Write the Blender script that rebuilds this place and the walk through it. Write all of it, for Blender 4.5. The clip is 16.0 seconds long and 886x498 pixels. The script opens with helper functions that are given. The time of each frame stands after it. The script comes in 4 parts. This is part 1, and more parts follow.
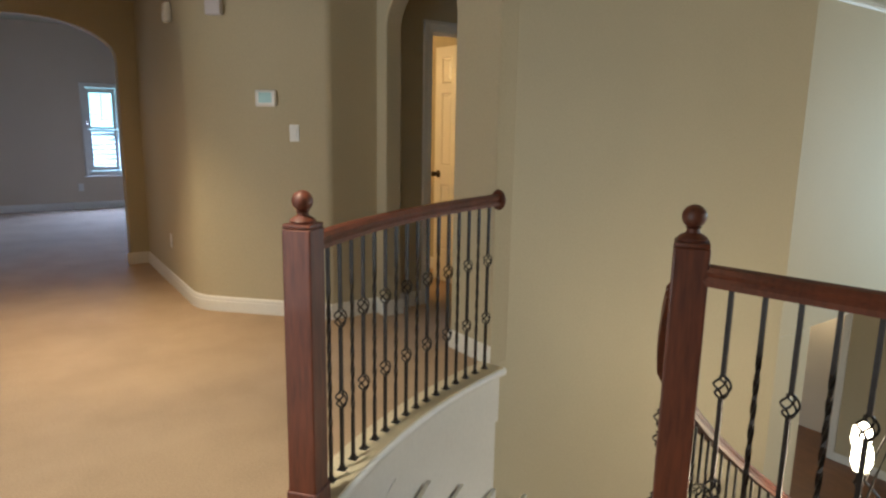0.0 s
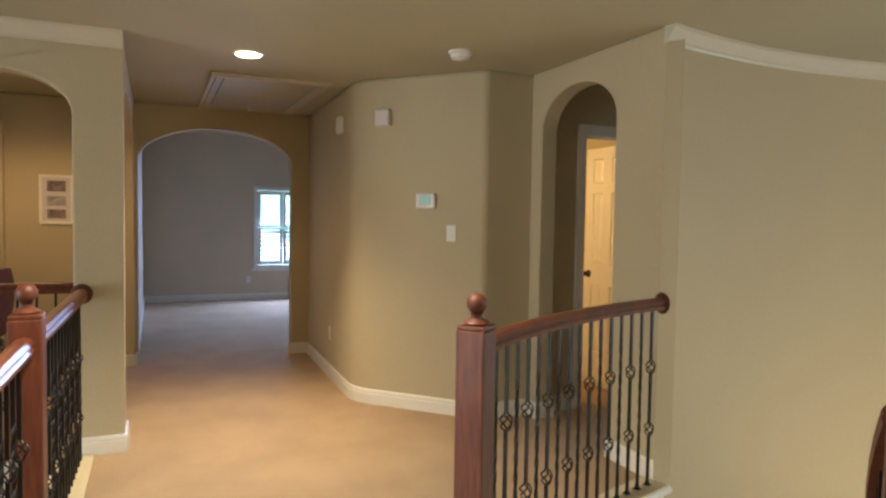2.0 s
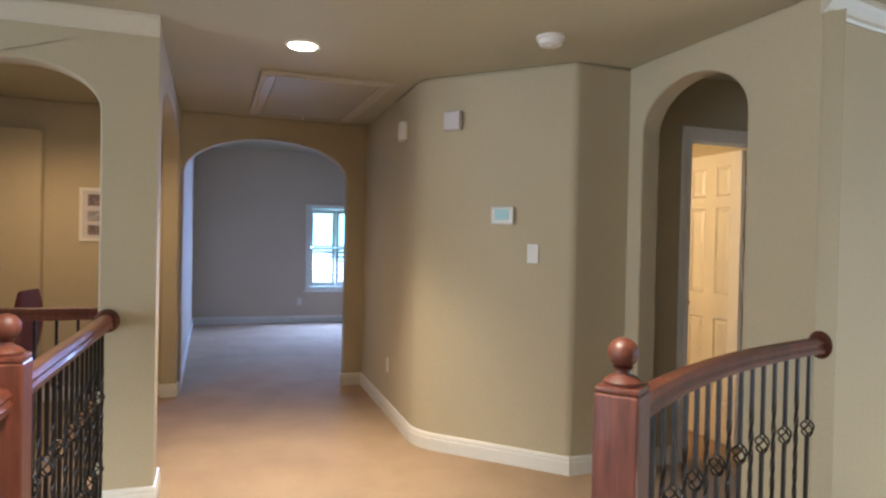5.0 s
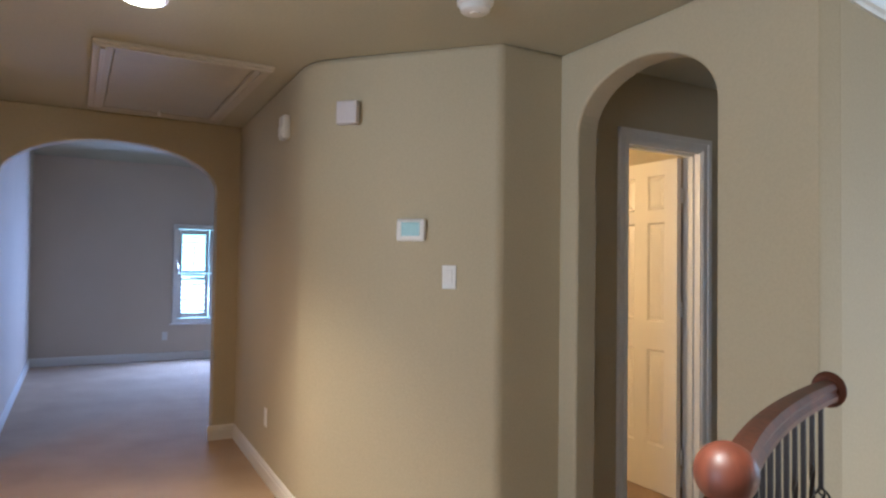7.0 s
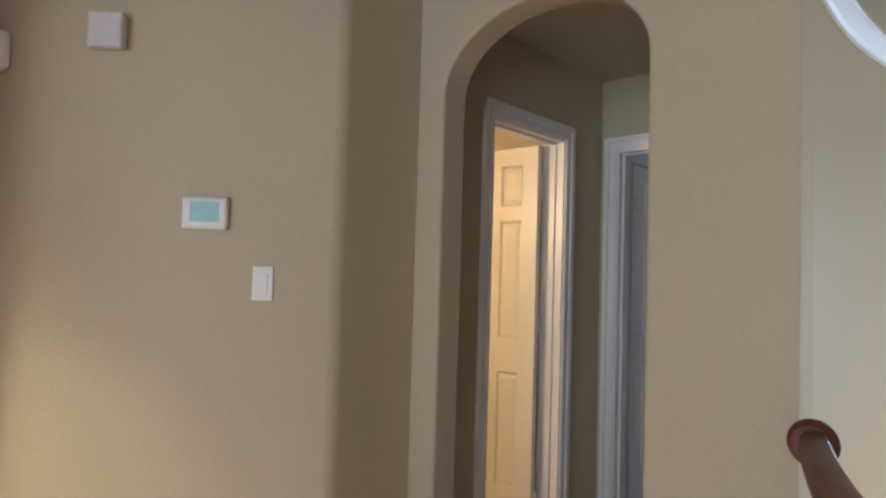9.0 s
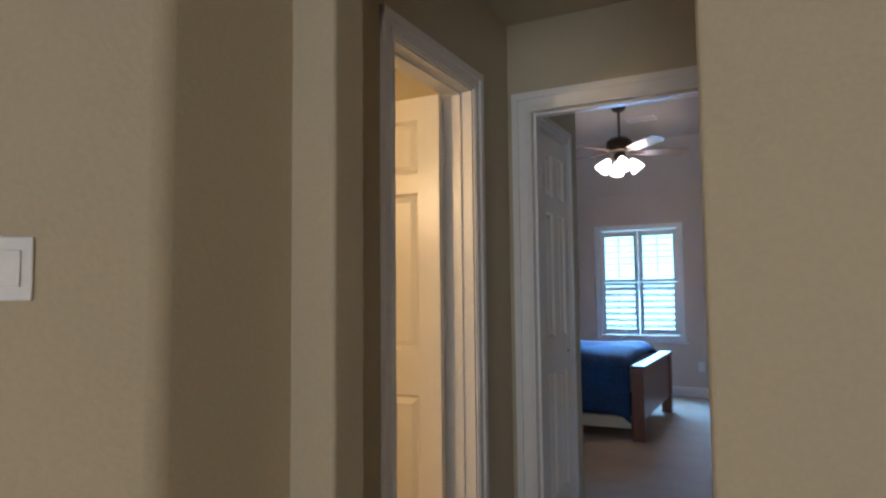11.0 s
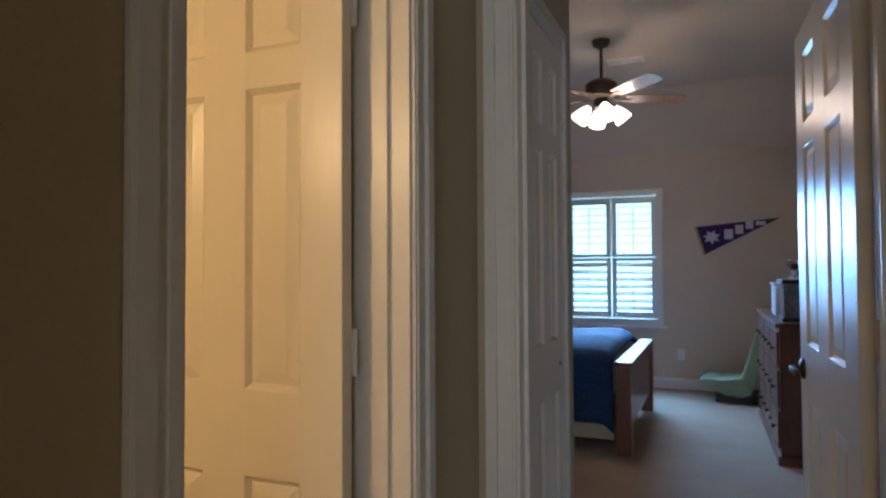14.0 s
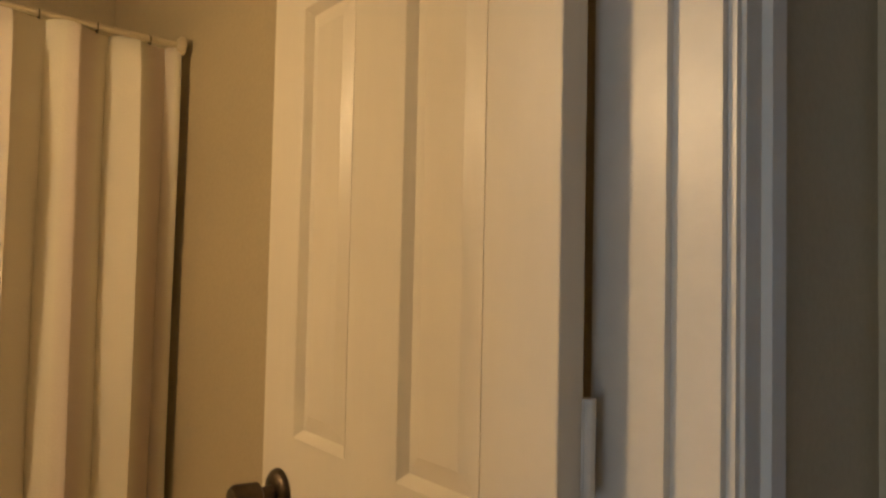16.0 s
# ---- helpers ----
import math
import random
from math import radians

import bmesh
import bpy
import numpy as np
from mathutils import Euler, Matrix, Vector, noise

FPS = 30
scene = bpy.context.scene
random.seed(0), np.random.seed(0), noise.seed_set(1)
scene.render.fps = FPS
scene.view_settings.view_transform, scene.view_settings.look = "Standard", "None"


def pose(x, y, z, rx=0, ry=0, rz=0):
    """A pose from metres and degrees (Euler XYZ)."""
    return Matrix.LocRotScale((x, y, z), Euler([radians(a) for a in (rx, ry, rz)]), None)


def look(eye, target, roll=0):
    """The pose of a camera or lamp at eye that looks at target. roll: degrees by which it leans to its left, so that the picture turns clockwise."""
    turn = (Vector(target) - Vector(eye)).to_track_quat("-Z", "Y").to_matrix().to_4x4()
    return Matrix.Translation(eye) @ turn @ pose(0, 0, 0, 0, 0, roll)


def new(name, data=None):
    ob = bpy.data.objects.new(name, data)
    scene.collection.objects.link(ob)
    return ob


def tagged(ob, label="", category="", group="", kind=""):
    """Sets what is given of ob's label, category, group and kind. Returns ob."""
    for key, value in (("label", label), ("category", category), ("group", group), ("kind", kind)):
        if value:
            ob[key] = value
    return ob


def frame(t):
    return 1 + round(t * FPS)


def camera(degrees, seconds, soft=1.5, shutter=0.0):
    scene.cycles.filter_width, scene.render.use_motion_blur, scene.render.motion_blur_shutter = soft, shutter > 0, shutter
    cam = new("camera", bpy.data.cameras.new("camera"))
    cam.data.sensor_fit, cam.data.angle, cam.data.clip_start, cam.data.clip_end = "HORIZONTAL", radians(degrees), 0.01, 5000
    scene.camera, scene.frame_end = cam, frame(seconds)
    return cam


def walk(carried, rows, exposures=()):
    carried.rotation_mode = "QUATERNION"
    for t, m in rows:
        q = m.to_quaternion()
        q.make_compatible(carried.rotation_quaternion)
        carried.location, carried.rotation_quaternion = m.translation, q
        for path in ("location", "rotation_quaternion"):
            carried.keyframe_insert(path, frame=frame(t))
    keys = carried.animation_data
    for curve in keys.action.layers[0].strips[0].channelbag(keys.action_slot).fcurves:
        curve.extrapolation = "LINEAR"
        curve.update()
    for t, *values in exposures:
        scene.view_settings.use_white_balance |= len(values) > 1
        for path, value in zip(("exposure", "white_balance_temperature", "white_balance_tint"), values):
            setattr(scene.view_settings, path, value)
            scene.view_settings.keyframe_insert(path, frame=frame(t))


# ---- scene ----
cam = camera(68.4, 16.0, soft=2.4)
PATH = [
    (0, (0.302, 1.013, 1.375), (-1.291, 2.163, 1.002), 1.0),
    (0.5, (0.293, 0.973, 1.395), (-1.366, 2.052, 1.107), 0.9),
    (1, (0.293, 0.939, 1.4), (-1.433, 1.929, 1.199), 1.0),
    (1.5, (0.303, 0.9, 1.407), (-1.479, 1.798, 1.27), 1.0),
    (2, (0.243, 0.894, 1.401), (-1.583, 1.705, 1.311), 0.9),
    (2.5, (0.219, 0.877, 1.396), (-1.641, 1.612, 1.331), 1.1),
    (3, (0.187, 0.868, 1.387), (-1.695, 1.542, 1.333), 1.2),
    (5.5, (-0.617, 1.01, 1.362), (-2.497, 1.693, 1.349), 1.2),
    (6, (-0.8, 1.037, 1.352), (-2.644, 1.812, 1.364), 1.7),
    (6.5, (-1.032, 1.142, 1.354), (-2.83, 2.016, 1.392), 1.0),
    (7, (-1.209, 1.236, 1.351), (-2.951, 2.217, 1.408), 0.8),
    (7.5, (-1.434, 1.275, 1.361), (-3.08, 2.41, 1.427), 0.7),
    (8, (-1.645, 1.377, 1.302), (-3.194, 2.638, 1.407), 0.5),
    (8.5, (-1.875, 1.499, 1.310), (-3.315, 2.862, 1.400), 0.6),
    (9, (-2.051, 1.603, 1.343), (-3.39, 3.085, 1.43), 1.7),
    (9.5, (-2.259, 1.695, 1.326), (-3.47, 3.283, 1.438), 0.9),
    (11.8, (-2.871, 2.448, 1.237), (-3.693, 4.269, 1.336), -0.1),
    (12, (-2.887, 2.523, 1.286), (-3.693, 4.352, 1.362), -0.0),
    (12.5, (-2.959, 2.718, 1.271), (-3.736, 4.56, 1.333), -0.1),
    (13, (-3.023, 2.902, 1.274), (-3.794, 4.746, 1.326), -0.4),
    (13.5, (-3.129, 3.092, 1.282), (-3.896, 4.939, 1.331), -0.2),
    (14, (-3.24, 3.283, 1.283), (-4.02, 5.123, 1.338), -0.3),
    (14.5, (-3.3, 3.454, 1.268), (-4.174, 5.252, 1.335), -0.2),
    (15, (-3.358, 3.623, 1.275), (-4.41, 5.323, 1.332), 0.4),
    (15.5, (-3.433, 3.743, 1.274), (-4.686, 5.3, 1.34), 0.7),
    (16, (-3.534, 3.903, 1.274), (-5.058, 5.196, 1.345), 1.2),
]
walk(cam, [(t, look(eye, target, roll)) for t, eye, target, roll in PATH],
     [(0.0, -0.12, 5950, 4), (1.5, 0.05, 6450, 4), (3.2, 0.28, 6400, 3), (5.5, 0.38, 5300, 7.5), (9.7, 0.3, 5250, 10), (12.0, -0.27, 5950, 10), (14.5, -0.30, 6050, 9), (16.0, -0.27, 5850, 8)])

# ---- light ----
world = bpy.data.worlds.new("sky")
scene.world = world
world.use_nodes = True
wn = world.node_tree.nodes
sky = wn.new("ShaderNodeTexSky")
sky.sky_type, sky.sun_disc = "NISHITA", False
sky.sun_elevation, sky.sun_rotation = radians(40), radians(200)
wn["Background"].inputs[1].default_value = 0.12
world.node_tree.links.new(sky.outputs[0], wn["Background"].inputs[0])
EXPOSURE = 0.0
scene.view_settings.exposure = EXPOSURE


def lamp(name, kind, place, target, power, color, size=(1, 1), soft=0.05, spot=None, blend=0.6, spread=180):
    data = bpy.data.lights.new(name, kind)
    data.energy, data.color = power, color
    if kind == "AREA":
        data.shape, data.size, data.size_y = "RECTANGLE", *size
        data.spread = radians(spread)
    elif kind == "SPOT":
        data.shadow_soft_size, data.spot_size, data.spot_blend = soft, radians(spot), blend
    elif kind == "POINT":
        data.shadow_soft_size = soft
    ob = new(name, data)
    ob.matrix_world = look(place, target)
    return ob


WARM, DAY, COOL = (1.0, 0.72, 0.42), (0.92, 0.92, 1.0), (0.24, 0.52, 1.0)
sun_data = bpy.data.lights.new("sun", "SUN")
sun_data.energy, sun_data.angle, sun_data.color = 2.0, radians(0.5), (1, 0.95, 0.88)
sun = new("sun", sun_data)
sun.matrix_world = look((0, 0, 10), (2.0, 5.5, 3.3))
lamp("recessed_lamp", "SPOT", (-4.12, 1.45, 2.40), (-4.12, 1.45, 0), 235, (1.0, 0.75, 0.47), soft=0.12, spot=88, blend=1.0)
lamp("landing_lamp", "SPOT", (-1.75, 1.12, 2.40), (-1.75, 1.12, 0), 285, (1.0, 0.84, 0.62), soft=0.12, spot=116, blend=0.6)
lamp("office_lamp", "SPOT", (-5.3, 0.05, 2.39), (-5.3, 0.05, 0), 46, (1.0, 0.60, 0.28), soft=0.07, spot=160)
lamp("bath_lamp", "POINT", (-4.70, 2.80, 1.84), (0, 0, 0), 42, (1.0, 0.64, 0.30), soft=0.10)
lamp("great_room_daylight", "AREA", (-1.0, -5.86, 0.6), (-1.0, 0, 0.2), 265, (0.92, 0.95, 0.96), size=(4.6, 4.2))
lamp("foyer_daylight", "AREA", (3.9, 7.3, 0.8), (-2, 7.3, 0.8), 85, (1.0, 0.88, 0.74), size=(3.0, 2.8))
lamp("foyer_high_window", "AREA", (-0.4, 10.22, 0.9), (-1.4, 5, 0.6), 105, (0.66, 0.84, 1.0), size=(2.2, 2.0))
lamp("bedroom_daylight", "AREA", (-4.31, 10.48, 1.38), (-3.95, 8.5, 0.0), 84, COOL, size=(0.85, 1.3), spread=110)
lamp("far_room_daylight", "AREA", (-11.04, 2.9, 1.25), (-7.5, 2.2, 0.0), 108, (0.42, 0.56, 1.0), size=(0.85, 1.3), spread=150)


# ---- materials ----
def material(name, color, rough=0.6, metal=0.0, vary=0.08, scale=3.0, fine=60.0, bump=0.0, bump_scale=200.0, stretch=(1, 1, 1), color2=None, coat=0.0, spread=0.0):
    """A surface with variation at a large and a small scale and a fine relief."""
    m = bpy.data.materials.new(name)
    m.use_nodes = True
    nt = m.node_tree
    n, l = nt.nodes, nt.links
    b = n["Principled BSDF"]
    b.inputs["Roughness"].default_value, b.inputs["Metallic"].default_value = rough, metal
    b.inputs["Coat Weight"].default_value = coat
    tc, mp = n.new("ShaderNodeTexCoord"), n.new("ShaderNodeMapping")
    mp.inputs["Scale"].default_value = stretch
    l.new(tc.outputs["Object"], mp.inputs[0])
    big, small = n.new("ShaderNodeTexNoise"), n.new("ShaderNodeTexNoise")
    big.inputs["Scale"].default_value, small.inputs["Scale"].default_value = scale, fine
    big.inputs["Detail"].default_value = 3
    small.inputs["Detail"].default_value = 4
    l.new(mp.outputs[0], big.inputs["Vector"]), l.new(mp.outputs[0], small.inputs["Vector"])
    add = n.new("ShaderNodeMath")
    add.operation = "ADD"
    l.new(big.outputs["Fac"], add.inputs[0]), l.new(small.outputs["Fac"], add.inputs[1])
    ramp = n.new("ShaderNodeMapRange")
    ramp.inputs["From Min"].default_value, ramp.inputs["From Max"].default_value = 0.75, 1.25
    l.new(add.outputs[0], ramp.inputs["Value"])
    mix = n.new("ShaderNodeMix")
    mix.data_type = "RGBA"
    c2 = color2 or tuple(c * (1 - 2 * vary) for c in color)
    mix.inputs["A"].default_value, mix.inputs["B"].default_value = (*c2, 1), (*[min(1, c * (1 + (0 if color2 else vary))) for c in color], 1)
    l.new(ramp.outputs[0], mix.inputs["Factor"])
    out = mix.outputs["Result"]
    if spread:
        info, hsv, mr = n.new("ShaderNodeObjectInfo"), n.new("ShaderNodeHueSaturation"), n.new("ShaderNodeMapRange")
        mr.inputs["To Min"].default_value, mr.inputs["To Max"].default_value = 1 - spread, 1 + spread
        l.new(info.outputs["Random"], mr.inputs["Value"]), l.new(mr.outputs[0], hsv.inputs["Value"]), l.new(out, hsv.inputs["Color"])
        out = hsv.outputs[0]
    l.new(out, b.inputs["Base Color"])
    if bump:
        bn, bt = n.new("ShaderNodeBump"), n.new("ShaderNodeTexNoise")
        bt.inputs["Scale"].default_value = bump_scale
        bt.inputs["Detail"].default_value = 3
        l.new(mp.outputs[0], bt.inputs["Vector"])
        bn.inputs["Strength"].default_value, bn.inputs["Distance"].default_value = bump, 0.01
        l.new(bt.outputs["Fac"], bn.inputs["Height"]), l.new(bn.outputs[0], b.inputs["Normal"])
    return m


def glowing(name, color, strength):
    m = bpy.data.materials.new(name)
    m.use_nodes = True
    b = m.node_tree.nodes["Principled BSDF"]
    b.inputs["Base Color"].default_value = (0.8, 0.8, 0.8, 1)
    b.inputs["Emission Color"].default_value, b.inputs["Emission Strength"].default_value = (*color, 1), strength
    return m


PAINT = material("wall_paint", (0.50, 0.435, 0.300), 0.75, vary=0.03, scale=0.8, fine=90, bump=0.10, bump_scale=70)
CEILING = material("ceiling_paint", (0.45, 0.425, 0.315), 0.85, vary=0.03, scale=1.0, fine=80, bump=0.14, bump_scale=55)
PALE = material("pale_grey_paint", (0.62, 0.53, 0.43), 0.8, vary=0.03, scale=1.0, fine=80, bump=0.10, bump_scale=70)
WHITE = material("white_trim_paint", (0.78, 0.76, 0.72), 0.32, vary=0.02, scale=2, fine=40, bump=0.05, bump_scale=60)
DOOR = material("door_paint", (0.80, 0.76, 0.68), 0.28, vary=0.008, scale=2, fine=60, bump=0.08, bump_scale=90, stretch=(1, 1, 0.15))
CARPET = material("cut_pile_carpet", (0.50, 0.36, 0.24), 0.95, vary=0.065, scale=2.6, fine=110, bump=1.0, bump_scale=190)
CHERRY = material("cherry_stained_wood", (0.155, 0.040, 0.018), 0.48, scale=5, fine=70, stretch=(1, 1, 0.12), color2=(0.07, 0.018, 0.010), bump=0.05, bump_scale=80, coat=0.1)
IRON = material("black_iron", (0.025, 0.020, 0.018), 0.38, metal=0.7, vary=0.1, scale=20, fine=150, bump=0.1, bump_scale=200)
BRONZE = material("bronze_metal", (0.10, 0.075, 0.055), 0.35, metal=0.9, vary=0.1, scale=20, fine=150)
CREAM = material("cream_tread_paint", (0.66, 0.58, 0.42), 0.5, vary=0.04, scale=4, fine=80)
OAK = material("dark_oak_floor", (0.20, 0.09, 0.04), 0.30, scale=3, fine=50, stretch=(1, 8, 1), color2=(0.11, 0.045, 0.02), bump=0.05, bump_scale=60)
PLASTIC = material("white_plastic", (0.75, 0.74, 0.72), 0.4, vary=0.02, scale=8, fine=60)
GREY_PLASTIC = material("pale_lilac_plastic", (0.62, 0.58, 0.60), 0.5, vary=0.02, scale=8, fine=60)
SCREEN = material("blue_green_screen", (0.22, 0.42, 0.42), 0.2, vary=0.04, scale=30, fine=120)
BLACK = material("black_plastic", (0.02, 0.02, 0.022), 0.35, vary=0.1, scale=8, fine=60)
GLOW_WARM = glowing("lamp_glass_warm", (1.0, 0.80, 0.55), 18)
GLOW_BULB = glowing("frosted_shade_lit", (1.0, 0.86, 0.78), 9)
GLOW_DAY = glowing("daylight_outside", (0.33, 0.78, 1.0), 2.5)
NAVY = material("navy_bedspread", (0.020, 0.085, 0.25), 0.85, scale=4, fine=60, color2=(0.012, 0.03, 0.075), bump=0.5, bump_scale=30)
PINE = material("red_brown_stained_pine", (0.24, 0.095, 0.06), 0.30, scale=3, fine=50, stretch=(1, 1, 0.15), color2=(0.16, 0.06, 0.03), bump=0.05)
GREEN = material("pale_green_cloth", (0.34, 0.44, 0.29), 0.85, vary=0.06, scale=6, fine=90, bump=0.3)
PURPLE = material("purple_felt", (0.05, 0.02, 0.13), 0.9, vary=0.08, scale=20, fine=150, bump=0.3)
FELT_WHITE = material("white_felt", (0.6, 0.58, 0.6), 0.9, vary=0.04, scale=20, fine=150)
BURGUNDY = material("burgundy_upholstery", (0.14, 0.035, 0.03), 0.7, vary=0.08, scale=6, fine=120, bump=0.3)
PINK = material("pale_pink_cushion", (0.62, 0.36, 0.28), 0.8, vary=0.05, scale=6, fine=120, bump=0.3)


# ---- mesh tools ----
def part(name, bm, mat, parent=None, label="", kind="", smooth=False):
    bmesh.ops.recalc_face_normals(bm, faces=bm.faces)
    me = bpy.data.meshes.new(name)
    bm.to_mesh(me)
    bm.free()
    if smooth:
        me.shade_smooth()
        me.set_sharp_from_angle(angle=radians(40))
    me.materials.append(mat)
    ob = new(name, me)
    ob.parent = parent
    if label or kind:
        tagged(ob, label, kind=kind)
    return ob


def thing(name, label, category, at=(0, 0, 0), rz=0, group=""):
    ob = new(name)
    ob.matrix_world = pose(*at, 0, 0, rz)
    return tagged(ob, label, category, group)


def add_box(bm, x0, x1, y0, y1, z0, z1, bevel=0.0, m=None):
    made = bmesh.ops.create_cube(bm, size=1)["verts"]
    t = Matrix.Translation(((x0 + x1) / 2, (y0 + y1) / 2, (z0 + z1) / 2)) @ Matrix.Diagonal((abs(x1 - x0), abs(y1 - y0), abs(z1 - z0), 1))
    bmesh.ops.transform(bm, matrix=(m @ t) if m else t, verts=made)
    if bevel:
        edges = list({e for v in made for e in v.link_edges})
        bmesh.ops.bevel(bm, geom=edges, offset=bevel, segments=2, affect="EDGES", profile=0.5)


def box(x0, x1, y0, y1, z0, z1, bevel=0.0):
    bm = bmesh.new()
    add_box(bm, x0, x1, y0, y1, z0, z1, bevel)
    return bm


def add_prism(bm, points, place, depth):
    """points: outline (u, v); place(u, v, d) gives the point at depth d."""
    a = [bm.verts.new(place(u, v, 0)) for u, v in points]
    b = [bm.verts.new(place(u, v, depth)) for u, v in points]
    caps = [bm.faces.new(a), bm.faces.new(b[::-1])]
    for f in caps:
        f.normal_update()
    for i in range(len(points)):
        j = (i + 1) % len(points)
        bm.faces.new((a[j], a[i], b[i], b[j]))
    bmesh.ops.triangulate(bm, faces=caps)


def prism(points, place, depth):
    bm = bmesh.new()
    add_prism(bm, points, place, depth)
    return bm


def plan(z0):
    return lambda u, v, d: (u, v, z0 + d)


def wall_x(x0):
    """Outline in (y, z), the wall's thickness along x."""
    return lambda u, v, d: (x0 + d, u, v)


def wall_y(y0):
    """Outline in (x, z), the wall's thickness along y."""
    return lambda u, v, d: (u, y0 + d, v)


def arch(u0, u1, z0, spring, rise, n=28):
    c, h = (u0 + u1) / 2, (u1 - u0) / 2
    pts = [(u0, z0)] + [(c - h * math.cos(math.pi * i / n), spring + rise * math.sin(math.pi * i / n)) for i in range(n + 1)] + [(u1, z0)]
    return pts


def add_lathe(bm, profile, at=(0, 0, 0), n=20, m=None):
    """profile: (radius, height) from bottom to top; closed at both ends."""
    rings = []
    for r, z in profile:
        ring = [bm.verts.new((at[0] + r * math.cos(2 * math.pi * i / n), at[1] + r * math.sin(2 * math.pi * i / n), at[2] + z)) for i in range(n)]
        rings.append(ring)
    for a, b in zip(rings, rings[1:]):
        for i in range(n):
            j = (i + 1) % n
            bm.faces.new((a[i], a[j], b[j], b[i]))
    bm.faces.new(rings[0][::-1]), bm.faces.new(rings[-1])
    if m:
        bmesh.ops.transform(bm, matrix=m, verts=[v for r in rings for v in r])


def add_sweep(bm, path, section):
    """section: (across, up) outline carried along a path of points."""
    rings = []
    for i, p in enumerate(path):
        p = Vector(p)
        d = (Vector(path[min(i + 1, len(path) - 1)]) - Vector(path[max(i - 1, 0)])).normalized()
        side = Vector((d.y, -d.x, 0)).normalized() if abs(d.z) < 0.95 else Vector((1, 0, 0))
        up = side.cross(d)
        rings.append([bm.verts.new(p + side * a + up * b) for a, b in section])
    n = len(section)
    for a, b in zip(rings, rings[1:]):
        for i in range(n):
            j = (i + 1) % n
            bm.faces.new((a[i], a[j], b[j], b[i]))
    bm.faces.new(rings[0][::-1]), bm.faces.new(rings[-1])


def circle(r, n=8):
    return [(r * math.cos(2 * math.pi * i / n), r * math.sin(2 * math.pi * i / n)) for i in range(n)]


def arc(cx, cy, r, a0, a1, n):
    return [(cx + r * math.cos(radians(a0 + (a1 - a0) * i / n)), cy + r * math.sin(radians(a0 + (a1 - a0) * i / n))) for i in range(n + 1)]


# ---- the plan ----
TOP = 2.44            # upper ceiling
LOW = -3.05           # lower floor
SLAB = 0.32
CX, CY = 1.588, 4.38  # middle of the round stairwell
R_WALL, R_RAIL, R_IN = 4.195, 4.15, 2.94


def edge_arc(out, a0, a1, n):
    """The landing's edge over the stair, which bends in towards the newel post."""
    pts = []
    for i in range(n + 1):
        a = a0 + (a1 - a0) * i / n
        rad = R_RAIL + out - 0.02 * max(0.0, (a - 203) / 14.5) ** 2
        pts.append((CX + rad * math.cos(radians(a)), CY + rad * math.sin(radians(a))))
    return pts


def wall(name, bm, mat=PAINT, bevel=0.012):
    ob = part(name, bm, mat, kind="structure")
    if bevel:
        mod = ob.modifiers.new("edge", "BEVEL")
        mod.width, mod.segments, mod.limit_method, mod.angle_limit = bevel, 3, "ANGLE", radians(30)
    return ob


def flat_wall_x(name, x0, thick, y0, y1, z0=0.0, z1=TOP, mat=PAINT, holes=()):
    """A wall of thickness along x. holes: outlines from the floor up, in order of y."""
    pts = [(y0, z0)]
    for h in holes:
        pts += h
    pts += [(y1, z0), (y1, z1), (y0, z1)]
    return wall(name, prism(pts, wall_x(x0), thick), mat)


def flat_wall_y(name, y0, thick, x0, x1, z0=0.0, z1=TOP, mat=PAINT, holes=()):
    pts = [(x0, z0)]
    for h in holes:
        pts += h
    pts += [(x1, z0), (x1, z1), (x0, z1)]
    return wall(name, prism(pts, wall_y(y0), thick), mat)


def door_hole(a, b, h):
    return [(a, 0.0), (a, h), (b, h), (b, 0.0)]


BD0, BD1, BR0, BR1, DH = 3.84, 4.412, -3.685, -2.928, 2.04
flat_wall_y("wall_arch", 3.37, 0.13, -3.90, -2.47, holes=[arch(-3.665, -2.868, 0, 2.02, 0.265)])
flat_wall_x("wall_bathroom_door", -3.91, 0.12, 3.44, 4.84, holes=[door_hole(BD0 - 0.015, BD1 + 0.015, DH + 0.015)])
def fillet(a, c, b, d, n=10):
    """Points of a soft curve that rounds the corner c between a and b."""
    a, c, b = Vector((*a, 0)), Vector((*c, 0)), Vector((*b, 0))
    p, q = c + (a - c).normalized() * d, c + (b - c).normalized() * d
    return [tuple((p * (1 - t) ** 2 + c * 2 * t * (1 - t) + q * t * t).xy) for t in [i / n for i in range(n + 1)]]


SOFT_CORNER = fillet((-6.53, 2.352), (-4.55, 2.286), (-3.79, 3.0), 0.16)
wall("wall_angled", prism([(-6.53, 2.352)] + SOFT_CORNER + [(-3.79, 3.0), (-3.79, 3.42), (-3.905, 3.42), (-3.905, 3.07), (-4.60, 2.41), (-6.53, 2.47)], plan(0), TOP), bevel=0.025).data.shade_smooth()
bpy.data.objects["wall_angled"].data.set_sharp_from_angle(angle=radians(30))
flat_wall_x("wall_far_arch", -6.60, 0.125, -4.0, 4.70, holes=[arch(0.76, 2.18, 0, 1.91, 0.33)])
flat_wall_x("wall_office_arch", -4.12, 0.14, -4.0, 0.735, holes=[arch(-0.245, 0.475, 0, 1.96, 0.225)])
